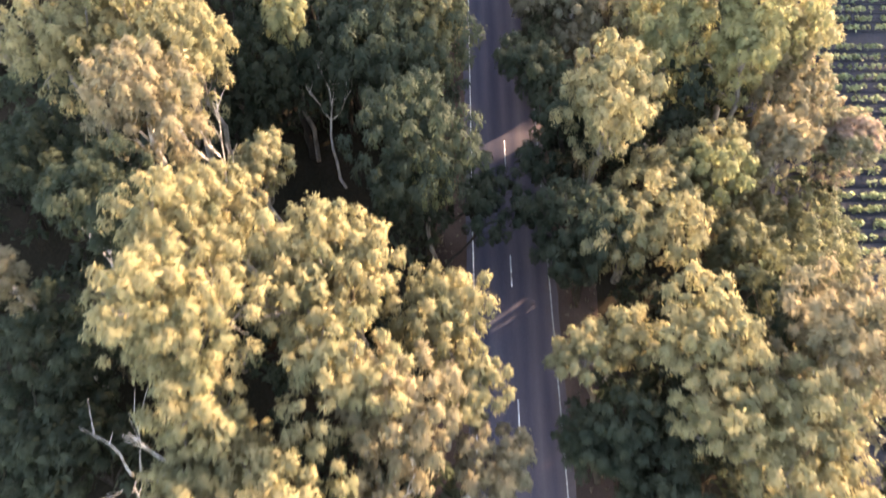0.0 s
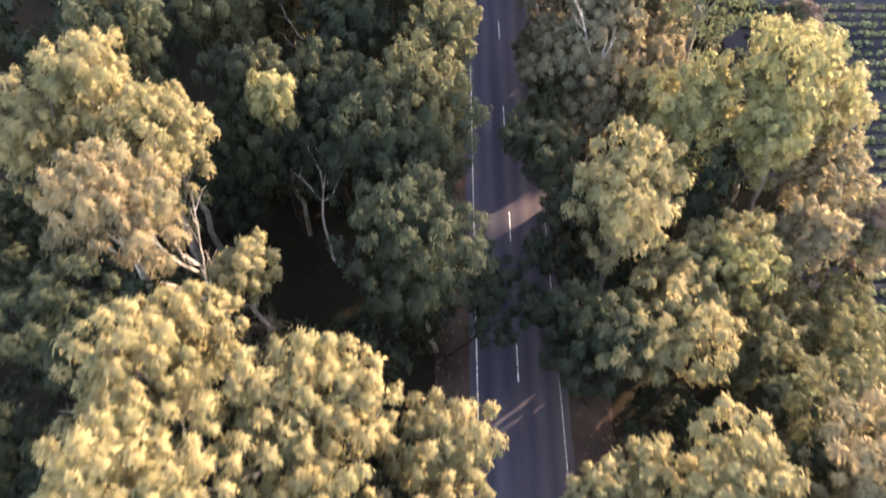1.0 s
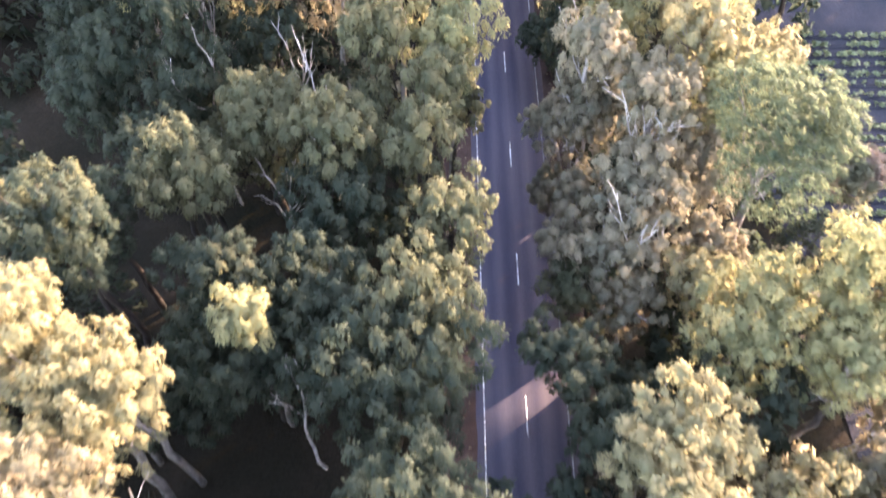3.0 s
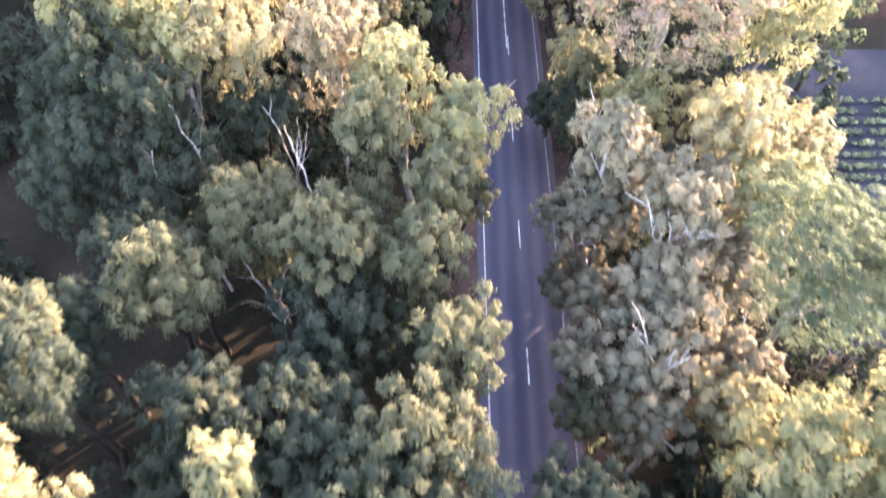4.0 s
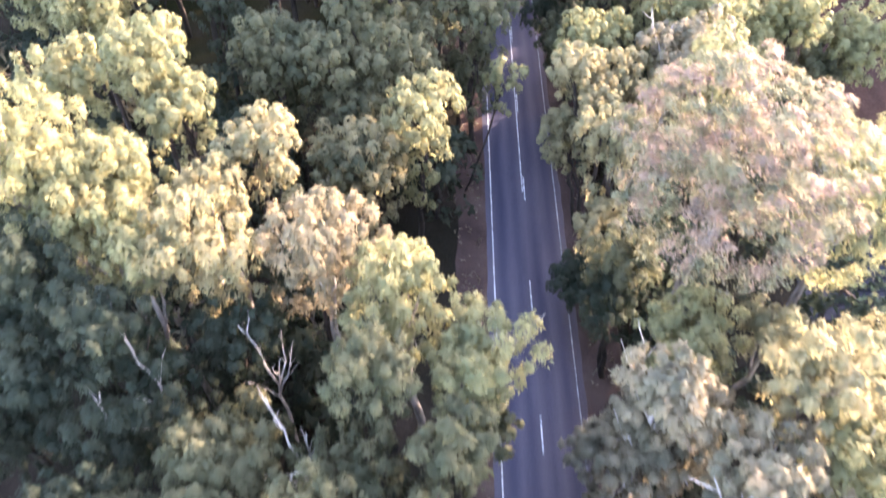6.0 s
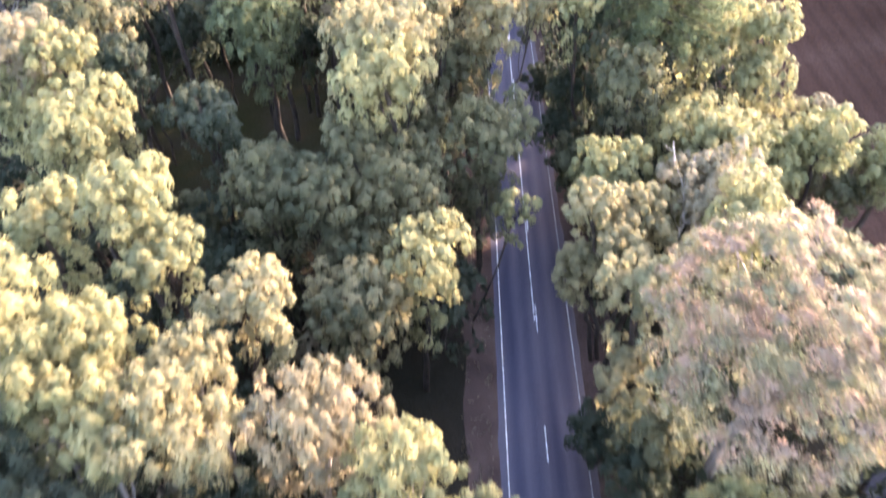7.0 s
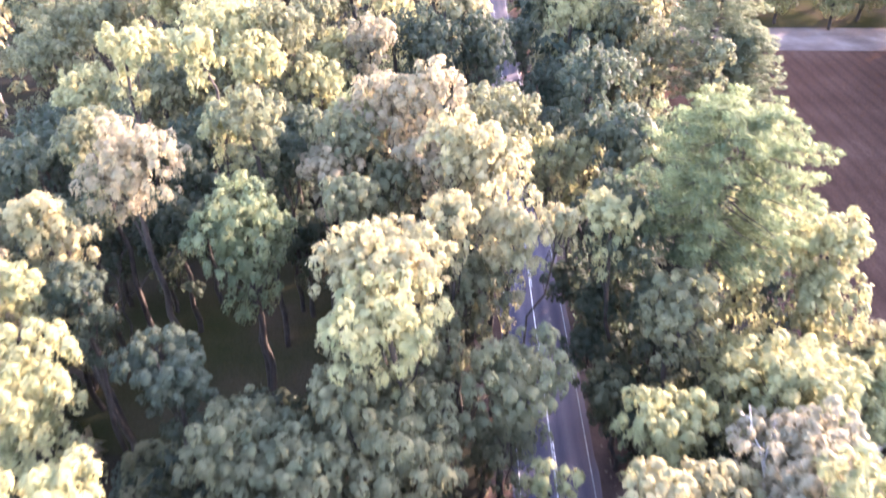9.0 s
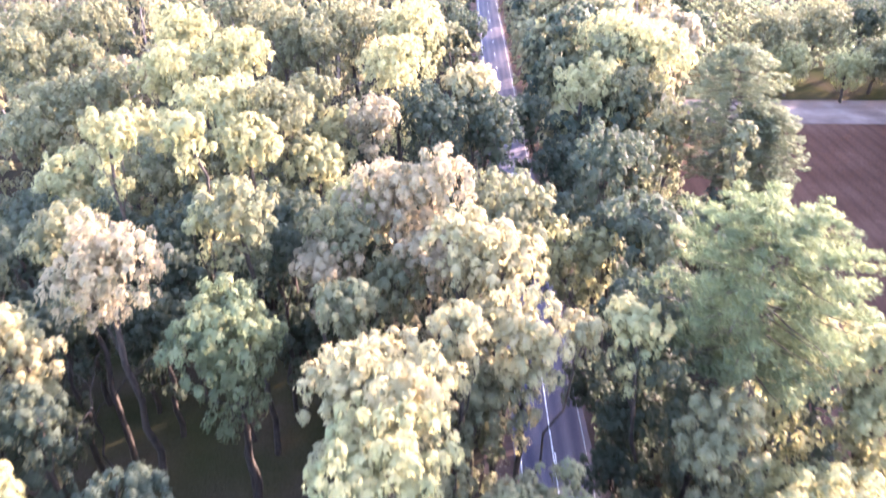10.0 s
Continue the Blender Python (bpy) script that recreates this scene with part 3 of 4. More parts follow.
gum(SAGE, -24.6, 86.1, 20.3, 2.7)
gum(OLIVE, -15.2, 88.0, 20.9, 3.1)
gum(DEEP, 9.5, 88.4, 5.4, 3.4)
gum(SAGE, -21.7, 91.5, 21.4, 3.0)
gum(OLIVE, 10.4, 92.5, 18.3, 2.8)
gum(GREEN, -10.2, 92.6, 14.6, 2.9)
gum(SAGE, -30.5, 93.4, 22.6, 3.2)
gum(OLIVE, -9.2, 94.6, 13.2, 4.6)
gum(SAGE, -24.5, 94.6, 23.8, 3.4)
gum(SAGE, -4.7, 96.1, 17.3, 3.4)
gum(WATTLE, 36.7, 96.4, 12.8, 3.9)
gum(SAGE, 19.1, 97.8, 19.8, 3.8)
gum(OLIVE, 10.3, 97.9, 16.6, 2.3)
gum(GREEN, -9.7, 99.4, 14.5, 3.6)
gum(OLIVE, 8.1, 99.6, 18.7, 2.2)
gum(GREEN, -12.2, 100.9, 18.4, 3.3)
gum(OLIVE, 12.6, 101.2, 16.5, 3.1)
gum(GREEN, -17.2, 102.6, 17.6, 4.2)
gum(BROWN, 18.7, 103.8, 17.0, 4.6)
gum(DEEP, -22.0, 104.3, 8.4, 3.6)
gum(GREEN, -8.4, 105.0, 16.6, 5.2)
gum(SAGE, -31.4, 105.0, 21.8, 4.4)
gum(GREEN, -17.7, 105.4, 16.5, 3.7)
gum(SAGE, -34.0, 105.7, 21.0, 3.0)
gum(PALE, 19.9, 105.7, 15.8, 3.6)
gum(YELLOW, 11.0, 108.1, 16.2, 3.2)
gum(GREEN, -26.6, 109.0, 8.6, 3.3)
gum(SAGE, -8.2, 109.0, 24.4, 4.1)
gum(GREEN, 0.4, 109.9, 18.0, 4.0)
gum(SAGE, -39.1, 110.2, 20.8, 4.3)
gum(SAGE, 20.1, 111.1, 17.1, 4.4)
gum_tree(YELLOW, 25.9, 111.3, 13.4, 4.1, -1.2)
gum(PALE, -38.0, 112.3, 24.8, 4.3)
gum(GREEN, -0.7, 113.2, 8.6, 2.9)
gum(YELLOW, 19.4, 113.4, 13.4, 4.9)
gum_tree(YELLOW, 31.5, 113.4, 15.6, 3.2, -1.2)
gum(GREEN, -6.6, 113.5, 16.7, 4.0)
gum(DEEP, -31.4, 113.8, 22.8, 2.4)
gum_tree(YELLOW, 39.1, 113.9, 11.7, 4.3, -1.2)
gum(GREEN, 35.4, 114.0, 8.7, 3.5)
gum(OLIVE, -7.9, 114.9, 24.9, 3.7)
gum(SAGE, 24.8, 115.4, 12.9, 4.2)
gum(GREEN, 13.6, 116.3, 19.5, 3.6)
gum(OLIVE, -10.8, 116.4, 22.9, 4.4)
gum(GREEN, 9.2, 117.2, 10.6, 2.0)
gum(OLIVE, -35.2, 118.2, 26.5, 2.1)
gum(SAGE, 30.5, 118.3, 11.7, 5.3)
gum(PALE, 34.1, 119.4, 13.0, 3.1)
gum(OLIVE, -4.2, 120.0, 25.7, 2.2)
gum(GREEN, -2.8, 122.6, 17.2, 3.7)
gum(OLIVE, 0.7, 122.8, 23.2, 3.4)
gum(DEEP, 14.8, 122.8, 13.9, 4.1)
gum(GREEN, -42.7, 123.0, 19.7, 4.0)
gum(OLIVE, -39.3, 123.6, 15.0, 3.2)
gum(DEEP, 8.7, 123.8, 9.1, 2.5)
gum(GREEN, -12.4, 123.9, 24.7, 2.3)
gum(SAGE, 28.1, 124.5, 20.4, 3.1)
gum(OLIVE, -40.0, 125.3, 19.4, 1.8)
gum_tree(PALE, -31.0, 125.8, 26.6, 4.3, -1.1)
gum(GREEN, -36.5, 131.5, 26.0, 3.6)
gum(SAGE, 23.5, 128.2, 17.7, 6.3)
gum(DEEP, 11.5, 128.2, 20.2, 5.7)
gum(OLIVE, -0.7, 129.6, 24.2, 4.1)
gum(OLIVE, -3.8, 130.7, 26.4, 3.4)
gum(DEEP, -39.8, 130.9, 17.1, 3.4)
gum(PALE, -16.5, 133.1, 22.3, 2.1)
gum(GREEN, -9.8, 133.5, 21.1, 2.9)
gum(GREEN, -22.7, 133.7, 27.4, 3.8)
gum(PALE, -6.8, 134.0, 23.1, 2.8)
gum(SAGE, -25.6, 135.2, 25.8, 2.2)
gum(PALE, -15.5, 135.5, 22.1, 2.9)
gum(DEEP, -48.3, 135.7, 20.0, 4.3)
gum(DEEP, -32.9, 135.8, 15.0, 3.6)
gum(DEEP, -44.9, 136.2, 15.1, 3.1)
gum(GREEN, -14.4, 136.4, 23.7, 3.4)
gum(DEEP, 8.8, 136.8, 7.1, 2.6)
gum(DEEP, 13.1, 138.2, 23.6, 3.8)
gum(GREEN, 0.5, 138.6, 24.6, 3.9)
gum(DEEP, -20.3, 138.8, 10.8, 3.3)
gum(DEEP, -13.5, 139.0, 18.9, 3.6)
gum(DEEP, -21.9, 139.0, 21.2, 2.8)
gum(DEEP, -36.5, 139.2, 11.0, 3.1)
gum(DEEP, -42.8, 140.1, 10.9, 3.4)
gum(PALE, -7.1, 140.3, 26.8, 3.9)
gum(DEEP, -32.0, 141.2, 17.2, 2.7)
gum(SAGE, 8.9, 141.9, 19.2, 2.7)
gum(DEEP, -48.4, 142.0, 19.2, 3.3)
gum(PALE, -10.7, 142.0, 23.8, 5.1)
gum(DEEP, 11.1, 143.6, 21.7, 2.6)
gum(YELLOW, -13.9, 143.9, 23.0, 3.7)
gum(SAGE, -37.5, 144.1, 30.1, 2.6)
gum(DEEP, -40.0, 144.9, 19.0, 3.9)
gum(DEEP, -31.5, 145.7, 19.1, 3.9)
gum(SAGE, -30.7, 145.9, 29.8, 2.4)
gum(DEEP, -49.1, 146.8, 19.1, 3.5)
gum(GREEN, 0.2, 147.5, 22.0, 4.4)
gum(DEEP, -19.4, 147.6, 19.0, 3.5)
gum(GREEN, 7.5, 148.7, 13.1, 3.0)
gum(DEEP, -22.8, 149.0, 19.1, 4.0)
gum(DEEP, 5.1, 152.0, 17.0, 3.7)
gum(SAGE, -27.1, 153.0, 25.1, 4.1)
gum(GREEN, -38.6, 153.3, 20.9, 4.8)
gum(SAGE, -48.2, 154.8, 18.7, 5.6)
gum(GREEN, -33.2, 155.8, 23.2, 3.7)
gum(DEEP, 12.4, 156.0, 22.9, 4.9)
gum(SAGE, -20.9, 157.6, 21.1, 3.8)
gum(SAGE, -31.4, 160.5, 26.9, 5.6)
gum(GREEN, -25.0, 161.0, 26.1, 4.8)
gum(SAGE, -42.4, 161.1, 23.1, 4.6)
gum(GREEN, 28.9, 161.1, 23.8, 2.1)
gum(GREEN, -57.3, 166.4, 20.9, 5.6)
gum(PALE, -15.2, 166.9, 23.2, 3.8)
gum(SAGE, -19.8, 168.0, 21.2, 3.5)
gum(GREEN, -22.9, 171.3, 25.3, 3.6)
gum(DEEP, -8.4, 173.4, 20.9, 5.1)
gum(DEEP, 0.8, 173.7, 19.2, 3.7)
gum(GREEN, -51.2, 174.6, 24.2, 4.8)
gum(SAGE, -43.0, 174.7, 27.3, 4.7)
gum(GREEN, -59.3, 174.8, 23.2, 4.5)
gum(DEEP, -0.6, 177.5, 21.1, 4.6)
gum(DEEP, 11.2, 179.1, 12.9, 4.8)
gum(GREEN, 26.4, 179.9, 17.0, 4.7)
gum(SAGE, -35.3, 180.1, 27.3, 4.6)
gum(OLIVE, -3.0, 180.1, 24.2, 4.2)
gum(SAGE, -13.6, 183.0, 25.0, 5.8)
gum(GREEN, -69.8, 186.9, 25.3, 5.3)
gum(SAGE, 14.3, 188.4, 21.0, 5.8)
gum(GREEN, 22.5, 189.4, 18.9, 5.9)
gum(GREEN, -62.8, 189.8, 24.5, 3.8)
gum(DEEP, 6.1, 190.0, 16.2, 3.9)
gum(SAGE, -46.7, 192.7, 27.3, 5.5)
gum(SAGE, 26.0, 196.6, 24.0, 6.9)
gum(GREEN, -29.2, 205.9, 22.1, 5.7)
gum(SAGE, 21.5, 207.1, 24.0, 7.0)
gum(GREEN, -35.6, 209.2, 24.2, 5.8)
gum(GREEN, -81.9, 212.5, 23.3, 6.0)
gum(GREEN, -24.4, 214.1, 23.1, 6.5)
gum(SAGE, -14.1, 214.7, 23.0, 7.0)
gum(GREEN, -71.4, 217.1, 23.2, 6.2)
gum(DEEP, -3.7, 230.1, 19.3, 5.0)
gum(GREEN, -48.8, 232.3, 23.2, 6.7)
gum(DEEP, -8.6, 242.0, 21.3, 6.0)
gum(SAGE, 20.1, 244.1, 17.3, 5.5)
gum(YELLOW, 83.7, 245.6, 8.3, 4.8)
gum(OLIVE, 19.0, 248.1, 21.3, 6.1)
gum(YELLOW, 72.9, 250.3, 8.2, 5.2)
gum(GREEN, 94.2, 252.0, 9.2, 5.8)
gum(GREEN, 69.2, 257.4, 13.1, 7.2)
gum(GREEN, 83.8, 263.6, 13.0, 8.1)
gum(DEEP, 97.6, 269.7, 13.0, 8.3)
gum(OLIVE, -13.2, 14.8, 19.0, 2.9)
gum(OLIVE, -13.8, 10.4, 16.0, 2.9)
gum(OLIVE, -8.6, 9.8, 16.5, 3.6)
gum(PALE, -3.2, 10.6, 12.5, 3.0)
gum(DEEP, 13.4, 10.6, 10.5, 3.3)
gum(OLIVE, 20.6, 11.0, 13.2, 3.6)
gum(OLIVE, -15.0, 28.0, 18.5, 3.2)
gum(OLIVE, 20.8, 39.0, 10.5, 3.4)
gum(OLIVE, 25.0, 36.2, 5.6, 3.2)
gum(BROWN, 10.6, 42.5, 4.5, 2.0)
gum(DEEP, 11.3, 46.5, 4.5, 2.3)
gum(OLIVE, -19.6, 43.0, 19.5, 3.0)
gum(GREEN, -14.6, 52.3, 15.8, 2.4)
gum(BROWN, 12.8, 53.6, 9.5, 2.4)
gum(OLIVE, 17.2, 54.3, 12.0, 2.6)
gum(GREEN, -26.5, 54.5, 19.0, 3.0)
gum(DEEP, -9.7, 55.0, 14.0, 2.8)
gum(BROWN, 18.5, 57.3, 11.5, 2.6)
gum(BROWN, 9.6, 63.5, 10.5, 2.3)
gum(GREEN, 10.6, 83.0, 14.5, 2.6)
gum(OLIVE, 9.8, 89.2, 11.5, 2.5)
gum(GREEN, -11.2, 106.8, 19.4, 2.8)
gum(SAGE, -35.5, 111.5, 24.8, 2.8)
gum(DEEP, 10.5, 119.0, 8.0, 2.6)
gum(OLIVE, -9.8, 119.0, 23.5, 2.8)
gum(OLIVE, -34.4, 119.5, 23.4, 2.2)
gum(SAGE, 28.0, 123.0, 16.5, 3.4)
gum(SAGE, 8.9, 123.5, 23.5, 2.4)
gum(DEEP, 9.6, 125.5, 13.0, 2.5)
gum(GREEN, 13.4, 136.5, 23.0, 3.0)
gum(GREEN, 9.4, 144.5, 19.0, 3.0)
pine(NEEDLE, 17.8, 124.5, 26.6, 7.3)
pine(FIR, 36.5, 173.0, 19.0, 5.1)
pine(FIR, 32.7, 176.4, 24.9, 6.5)


# ---- the forest beyond and on either side, and its undergrowth ----
def scatter(count, x0, x1, y0, y1, gap, seed, keep):
    """Places in a stretch of the plan, no two nearer than gap."""
    rng = np.random.default_rng(seed)
    places = []
    for _ in range(count * 12):
        x, y = rng.uniform(x0, x1), rng.uniform(y0, y1)
        if keep(x, y) and all((x - a) ** 2 + (y - b) ** 2 > gap * gap for a, b in places):
            places.append((x, y))
        if len(places) == count:
            break
    return places, rng


def rough_gum(kind, seed, z, wide, tuft, per, length, width):
    """Leaves and wood of a simple gum round the origin: a list of corners, triangles, normals and material."""
    rng = np.random.default_rng(seed)
    tall = wide * 0.9
    count = int(0.8 * 4 * wide * (wide + tall) / 2 / (tuft * tuft * 0.72))
    u = unit(rng.normal(0, 1, (count * 2, 3)))
    u = u[u[:, 2] > -0.75][:count]
    lobes = unit(rng.normal(0, 1, (6, 3)) + np.array((0, 0, 0.4)))
    lump = 0.74 + 0.34 * np.clip((u @ lobes.T).max(axis=1) * 2 - 1, 0, 1)
    at = np.array((0, 0, z)) + u * lump[:, None] * np.array((wide, wide, tall))
    at[:, 2] += np.minimum(u[:, 2], 0) * min(2.0 * tall, max(0.0, z - tall - 0.5))
    v, f, n = tuft_leaves(rng, at, tuft * rng.uniform(0.65, 1.3, len(u)), u, per, length, width, 0.75)
    pieces = [(v, f, n, LEAF[kind])]
    stem = curve_to((0, 0, -0.3), (0, 0, z), rng, 6, 0.05)
    woods = [tube(stem, np.linspace(0.07 * wide, 0.03 * wide, 6), 6)]
    woods += [tube(curve_to(stem[3 + k % 2], at[k * 3] * 0.97, rng, 4, 0.1), np.linspace(0.025 * wide, 0.02, 4), 5) for k in range(5)]
    for v, q in woods:
        f = np.concatenate([q[:, (0, 1, 2)], q[:, (0, 2, 3)]])
        out = unit(v - np.repeat(v.reshape(-1, 1, 3).mean(axis=0), len(v), axis=0) * np.array((1, 1, 0)) + 1e-3)
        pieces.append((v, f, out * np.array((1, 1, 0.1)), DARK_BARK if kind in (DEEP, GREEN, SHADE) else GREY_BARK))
    return pieces


def thicket(name, samples, places, rng, low, high, label, category):
    """Many plants that nobody could count, as one object."""
    mats = []
    for pieces in samples:
        for p in pieces:
            if p[3] not in mats:
                mats.append(p[3])
    vs, fs, ns, ms, base = [], [], [], [], 0
    for x, y in places:
        s, a = rng.uniform(low, high), rng.uniform(0, 2 * math.pi)
        turn = np.array(((math.cos(a), math.sin(a), 0), (-math.sin(a), math.cos(a), 0), (0, 0, 1)))
        for v, f, n, mat in samples[int(rng.integers(len(samples)))]:
            vs.append(v @ turn * s + np.array((x, y, 0)))
            ns.append(n @ turn)
            fs.append(f + base)
            ms.append(np.full(len(f), mats.index(mat), np.int32))
            base += len(v)
    me = mesh_from(name, np.concatenate(vs), np.concatenate(fs), mats[0], np.concatenate(ns))
    for mat in mats[1:]:
        me.materials.append(mat)
    me.polygons.foreach_set("material_index", np.concatenate(ms))
    tagged(new(name, me), label, category, kind="stuff")


OPEN_WAYS = ((6.5, 50.5), (8.5, 30.0), (6.5, 143.5), (7.9, 122.7), (7.1, 95.2))


def open_way(x, y, reach=30, half=2.3, ways=OPEN_WAYS):
    """Gaps between the trunks beside the road, where nothing grows low down."""
    for a, b in ways:
        along, across = (x - a) * 0.788 + (y - b) * 0.616, (x - a) * 0.616 - (y - b) * 0.788
        if -4 < along < reach and abs(across) < half:
            return True
    return False


FAR = [rough_gum(k, 300 + i, 18.5, 5.2, 1.3, 18, 1.1, 0.62) for i, k in enumerate((OLIVE, DEEP, GREEN, PALE, OLIVE, DEEP))]
beyond, far_rng = scatter(135, -150, 62, 214, 420, 8.5, 31, lambda x, y: abs(x - ROAD_X) > 9 and not (x > 44 and y < 250))
thicket("far_forest", FAR, beyond, far_rng, 0.8, 1.15, "distant mixed gum forest beyond the road bend", "forest")
beside, far_rng = scatter(50, -125, -58, 10, 210, 9.0, 32, lambda x, y: True)
thicket("side_forest", FAR, beside, far_rng, 0.85, 1.1, "gum forest off to the side of the road", "forest")
BELT = [rough_gum(k, 310 + i, 14.0 + 4 * i, 5.4, 1.6, 9, 1.7, 1.1) for i, k in enumerate((OLIVE, DEEP, GREEN))]
# Added belt of gums, out of view, placed to throw shade over the fields.
belt, far_rng = scatter(170, 76, 130, 100, 285, 4.6, 45, lambda x, y: 74 + max(0, y - 180) * 0.5 < x < 98 + max(0, y - 180) * 0.5)
# Openings in the added belt let sun streaks through to the road.
belt = [p for p in belt if not open_way(*p, 170, 3.8, OPEN_WAYS[:2])]
thicket("added_shade_belt", BELT, belt, far_rng, 0.9, 1.1, "added unseen belt of gum trees that shades the fields", "forest")


BARE = ((-27, 75), (-24, 73), (-14, 41), (-31, 80), (-33, 78), (-29, 77), (-18, 64), (-31, 81), (-22, 42), (-17, 70), (-47, 81), (-22, 56), (-8, 43), (-44, 52), (-27, 135), (-37, 143), (-33, 143), (-8, 96))


GAPS = ((-28.3, 61.8), (-17.3, 67.4), (-35.2, 79.5), (-30.6, 116.6))


def in_gap(x, y):
    """Bare, dark hollows between the crowns."""
    return any((x - a) ** 2 + (y - b) ** 2 < 30 for a, b in GAPS)


def under_trees(x, y, reach=30):
    clearing = -50 < x < -17 and 120 < y < 152
    clearing = clearing or any((x - a) ** 2 + (y - b) ** 2 < 36 for a, b in BARE)
    return abs(x - ROAD_X) > 7.8 and not clearing and not open_way(x, y, reach) and not (x > 33 and (y < 106 or 108 < y < 250))


# SHADE and DEEP leaves bring the gloom under the trees with their dark colours.
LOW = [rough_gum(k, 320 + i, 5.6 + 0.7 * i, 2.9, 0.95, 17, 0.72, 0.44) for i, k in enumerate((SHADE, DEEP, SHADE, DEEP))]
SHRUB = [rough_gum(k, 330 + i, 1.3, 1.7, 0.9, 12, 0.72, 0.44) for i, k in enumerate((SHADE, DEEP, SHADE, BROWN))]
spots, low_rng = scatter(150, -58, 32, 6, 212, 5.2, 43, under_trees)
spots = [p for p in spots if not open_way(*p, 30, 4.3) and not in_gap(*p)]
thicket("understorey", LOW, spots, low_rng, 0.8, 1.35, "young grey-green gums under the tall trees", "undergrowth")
spots, low_rng = scatter(46, ROAD_X + 7.6, ROAD_X + 11.5, 4, 212, 4.0, 44, lambda x, y: not open_way(x, y))
edge, edge_rng = scatter(150, ROAD_X + 7.4, ROAD_X + 20, 186, 410, 3.4, 46, lambda x, y: True)
thicket("far_roadside_trees", BELT, edge, edge_rng, 0.75, 1.0, "gum trees crowding the far road verge", "forest")
spots = [p for p in spots if not open_way(*p, 30, 4.0)]
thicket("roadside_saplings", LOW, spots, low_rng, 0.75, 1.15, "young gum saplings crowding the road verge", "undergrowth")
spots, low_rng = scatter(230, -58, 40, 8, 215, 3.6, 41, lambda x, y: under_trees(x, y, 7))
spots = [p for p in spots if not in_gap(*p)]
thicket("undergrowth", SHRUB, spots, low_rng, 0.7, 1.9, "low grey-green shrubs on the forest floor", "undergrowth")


# ---- gums round the clearing and over the road; DEEP ones have shade in their colour ----
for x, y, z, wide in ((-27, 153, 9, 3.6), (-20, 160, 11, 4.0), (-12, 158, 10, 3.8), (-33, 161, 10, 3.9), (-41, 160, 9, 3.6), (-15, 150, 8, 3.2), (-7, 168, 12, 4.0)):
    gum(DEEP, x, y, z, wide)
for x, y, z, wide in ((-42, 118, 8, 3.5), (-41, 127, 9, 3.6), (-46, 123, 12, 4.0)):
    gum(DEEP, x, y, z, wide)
gum_tree(BROWN, 7.9, 58.5, 10.5, 2.2, 0.8, (10.6, 58.3))
gum_tree(BROWN, 7.9, 70.8, 11.3, 2.2, 0.8, (10.6, 70.5))
gum_tree(GREEN, 1.0, 71.6, 11.8, 2.0, 0.8, (-0.8, 71.5))
gum_tree(OLIVE, 7.7, 99.6, 12.3, 2.1, 0.8, (10.5, 99.5))
gum_tree(OLIVE, 5.2, 124.2, 22.6, 1.8, 0.3, (-0.4, 124.0), True)
gum_tree(SAGE, 4.6, 139.8, 21.3, 2.1, 0.3, (-0.4, 139.6), True)
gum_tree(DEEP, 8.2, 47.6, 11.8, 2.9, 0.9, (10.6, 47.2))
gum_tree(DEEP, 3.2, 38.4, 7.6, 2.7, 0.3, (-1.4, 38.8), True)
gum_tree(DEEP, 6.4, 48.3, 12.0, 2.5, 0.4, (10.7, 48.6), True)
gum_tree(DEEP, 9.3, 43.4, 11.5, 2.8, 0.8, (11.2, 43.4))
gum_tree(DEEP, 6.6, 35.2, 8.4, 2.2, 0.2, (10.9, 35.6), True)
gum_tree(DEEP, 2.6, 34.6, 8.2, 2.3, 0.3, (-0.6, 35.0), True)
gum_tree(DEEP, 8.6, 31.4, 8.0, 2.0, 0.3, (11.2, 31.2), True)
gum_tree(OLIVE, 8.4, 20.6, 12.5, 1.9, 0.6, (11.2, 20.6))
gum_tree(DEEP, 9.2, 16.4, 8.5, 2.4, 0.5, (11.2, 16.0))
gum_tree(YELLOW, 2.7, 103.9, 14.8, 1.7, 0.6, (-0.6, 104.2), True)
gum(DEEP, -22.9, 108.0, 20.8, 3.4)
gum(DEEP, -30.8, 71.0, 13.0, 3.4)
gum_tree(DEEP, 7.8, 40.0, 8.5, 2.2, 0.3, (11.0, 40.0), True)
gum_tree(WATTLE, -21.8, 123.8, 22.0, 4.4, 0.4)
gum_tree(WATTLE, -22.3, 126.7, 18.6, 3.6, -0.9)


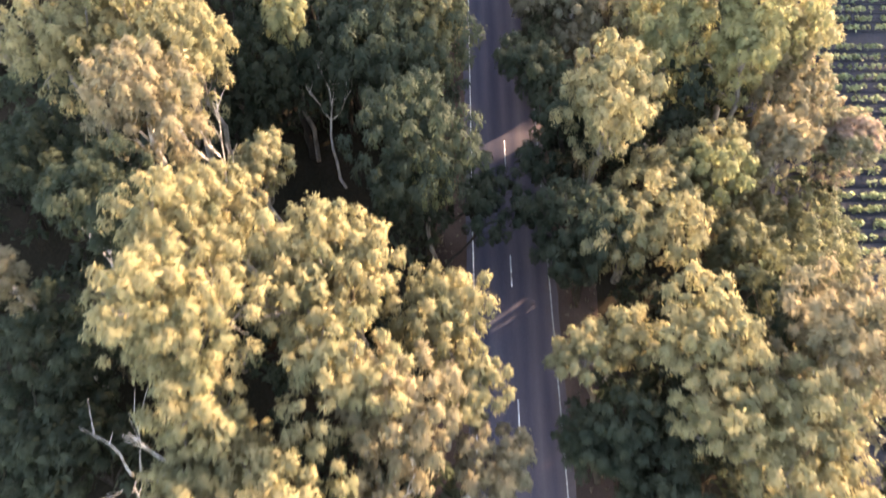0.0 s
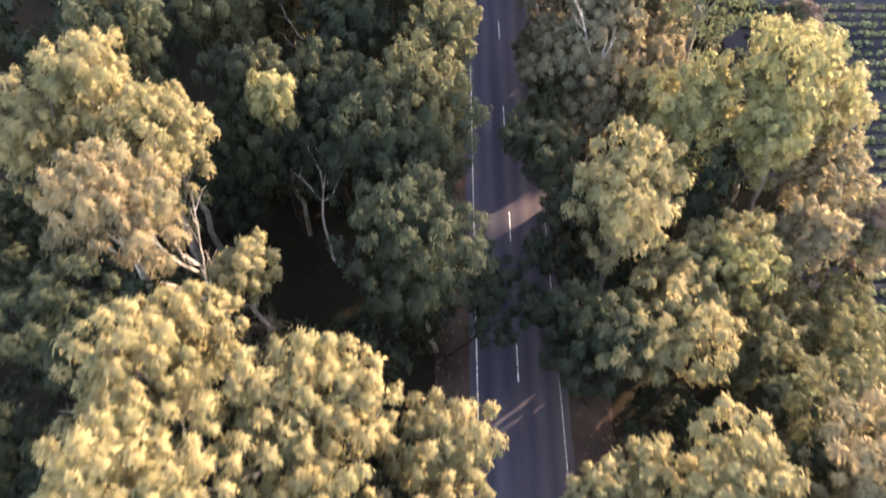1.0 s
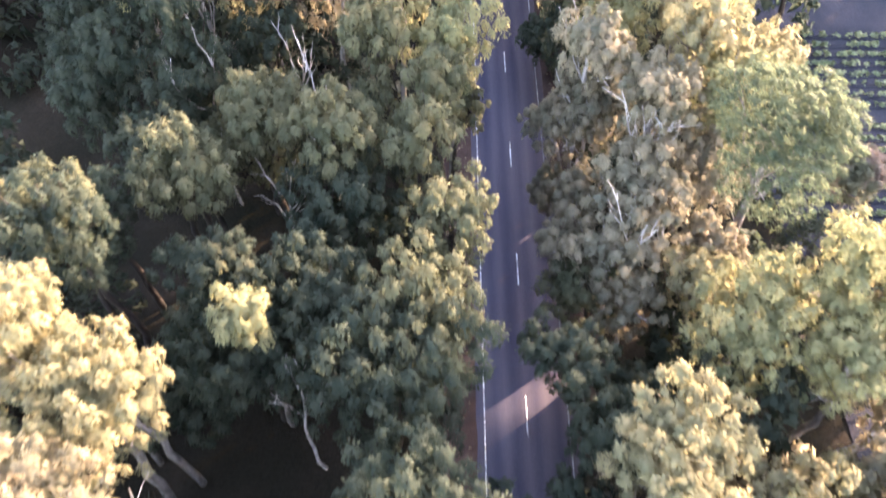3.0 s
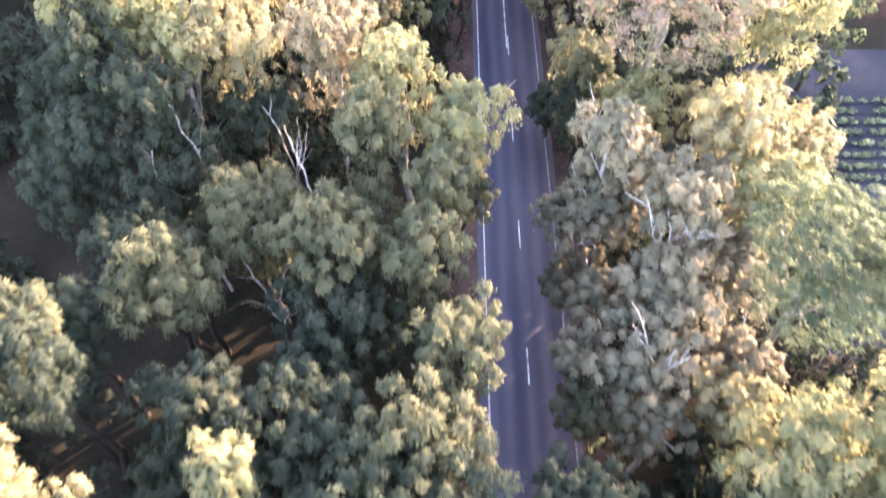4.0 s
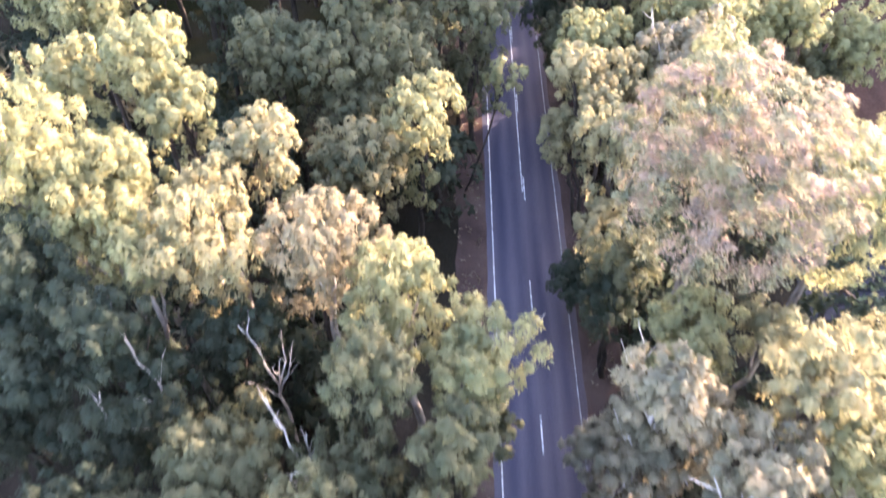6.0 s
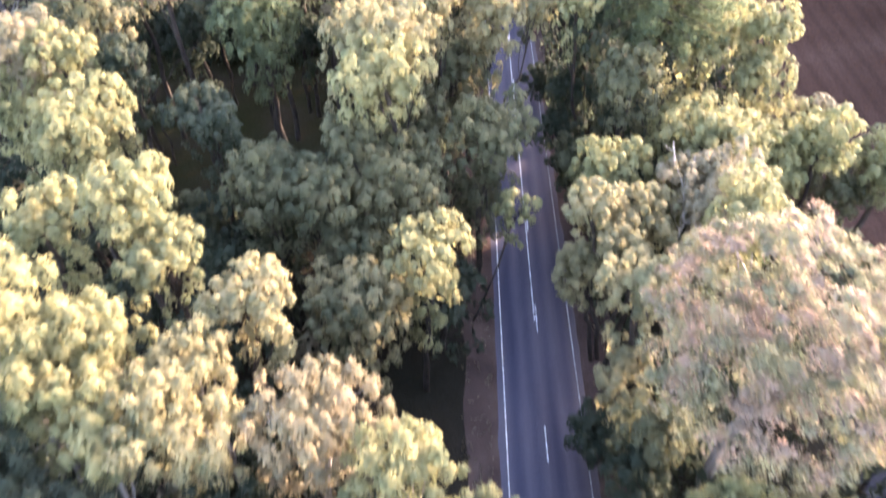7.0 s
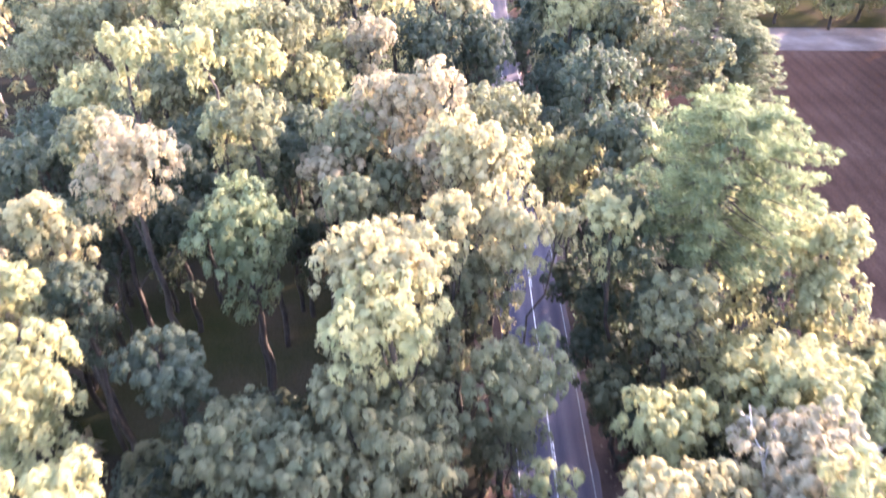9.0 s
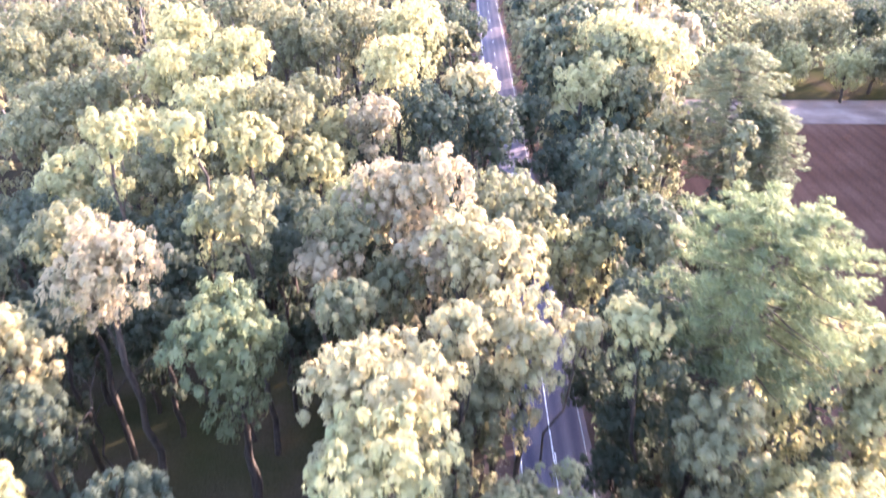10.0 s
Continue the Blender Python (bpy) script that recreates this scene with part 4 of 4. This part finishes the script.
def snag(x, y, high, reach, bark, words, seed):
    """A bare, forked tree or dead limb that stands clear of the leaves."""
    rng = np.random.default_rng(seed)
    root = thing("dead_tree", x, y, words, "tree", "dead trees")
    stem = curve_to((rng.normal(0, 1), rng.normal(0, 1), -0.3), (0, 0, high * 0.72), rng, 8, 0.05)
    v, f = tube(stem, np.linspace(0.15, 0.07, 8), 7)
    part("trunk", mesh_from("snag_trunk", v, f, bark), root)
    for k in range(5):
        a = k * 1.3 + rng.uniform(-0.4, 0.4)
        start = stem[5 + k % 3]
        end = start + np.array((math.cos(a) * reach, math.sin(a) * reach, high * rng.uniform(0.12, 0.34)))
        bough = curve_to(start, end, rng, 6, 0.12)
        v, f = tube(bough, np.linspace(0.075, 0.025, 6), 6)
        limb = part("limb", mesh_from("snag_limb", v, f, bark), root)
        for i in (2, 3, 4):
            tip = bough[i] + (end - start) * 0.3 + rng.normal(0, 0.25 * reach, 3)
            v2, f2 = tube(curve_to(bough[i], tip, rng, 4, 0.1), np.linspace(0.04, 0.012, 4), 5)
            part("twig", mesh_from("snag_twig", v2, f2, bark), limb)


for k, (x, y, high, reach) in enumerate(((11.6, 39.3, 8.0, 1.6), (-13.5, 62.5, 14.5, 2.0), (-10.2, 45.5, 16.6, 1.8), (-16.8, 34.3, 20.8, 2.0), (-14.1, 75.0, 17.5, 1.5), (12.2, 56.2, 18.0, 2.0), (-14.2, 11.8, 22.0, 2.2), (-24.3, 28.0, 15.0, 2.2), (-20.1, 72.6, 20.5, 1.7), (-10.6, 67.6, 20.0, 1.5), (16.8, 104.6, 22.0, 2.2), (13.2, 63.0, 20.0, 1.9))):
    snag(x, y, high, reach, PALE_BARK, "bare pale dead gum with forked limbs", 400 + k)
snag(-20.0, 13.6, 13.0, 3.0, PALE_BARK, "bare white forked dead gum among shaded trees", 431)
snag(-36.3, 128.2, 18.6, 6.5, DARK_BARK, "bare dark spreading tree standing in the clearing", 410)


# ---- trees and vine rows past the dirt track ----
def vine_row(x, y0, y1, rng):
    row = thing("vine_row", x, (y0 + y1) / 2, "leafy green vine row beyond the dirt track", "vine row", "vine rows")
    n = int((y1 - y0) * 1.1)
    at = np.stack([rng.normal(0, 0.1, n), rng.uniform(y0, y1, n) - (y0 + y1) / 2, rng.uniform(0.5, 1.3, n)], -1)
    out = np.tile((0.0, 0.0, 1.0), (n, 1))
    v, f, m = tuft_leaves(rng, at, rng.uniform(0.4, 0.65, n), out, 14, 0.55, 0.36, 0.2, 1.0)
    part("leaves", mesh_from("vine_leaves", v, f, CROP_LEAF, m), row)
    v, f = strip(-0.04, 0.04, (y0 - y1) / 2, (y1 - y0) / 2, 0.6, 0.68)
    part("wire", mesh_from("vine_wire", v, f, DARK_BARK), row)


vine_rng = np.random.default_rng(51)
for k in range(22):
    vine_row(63 + 3 * k, 272, 400, vine_rng)


# ---- dry grass tufts along both verges ----
def verge_grass():
    rng = np.random.default_rng(61)
    n = 2400
    side = rng.integers(0, 2, n)
    off = np.where(side == 0, -rng.uniform(4.5, 7.2, n), rng.uniform(4.6, 8.0, n))
    at = np.stack([ROAD_X + off, rng.uniform(0, 260, n), np.full(n, 0.08)], -1)
    v, f, m = tuft_leaves(rng, at, rng.uniform(0.06, 0.30, n) , np.tile((0.0, 0.0, 1.0), (n, 1)), 7, 0.30, 0.06, -0.5, 0.5)
    tagged(new("verge_grass", mesh_from("verge_grass", v, f, LEAF["BROWN"], m)), "dry brownish grass tufts on the gravel verge", "grass", kind="stuff")


verge_grass()
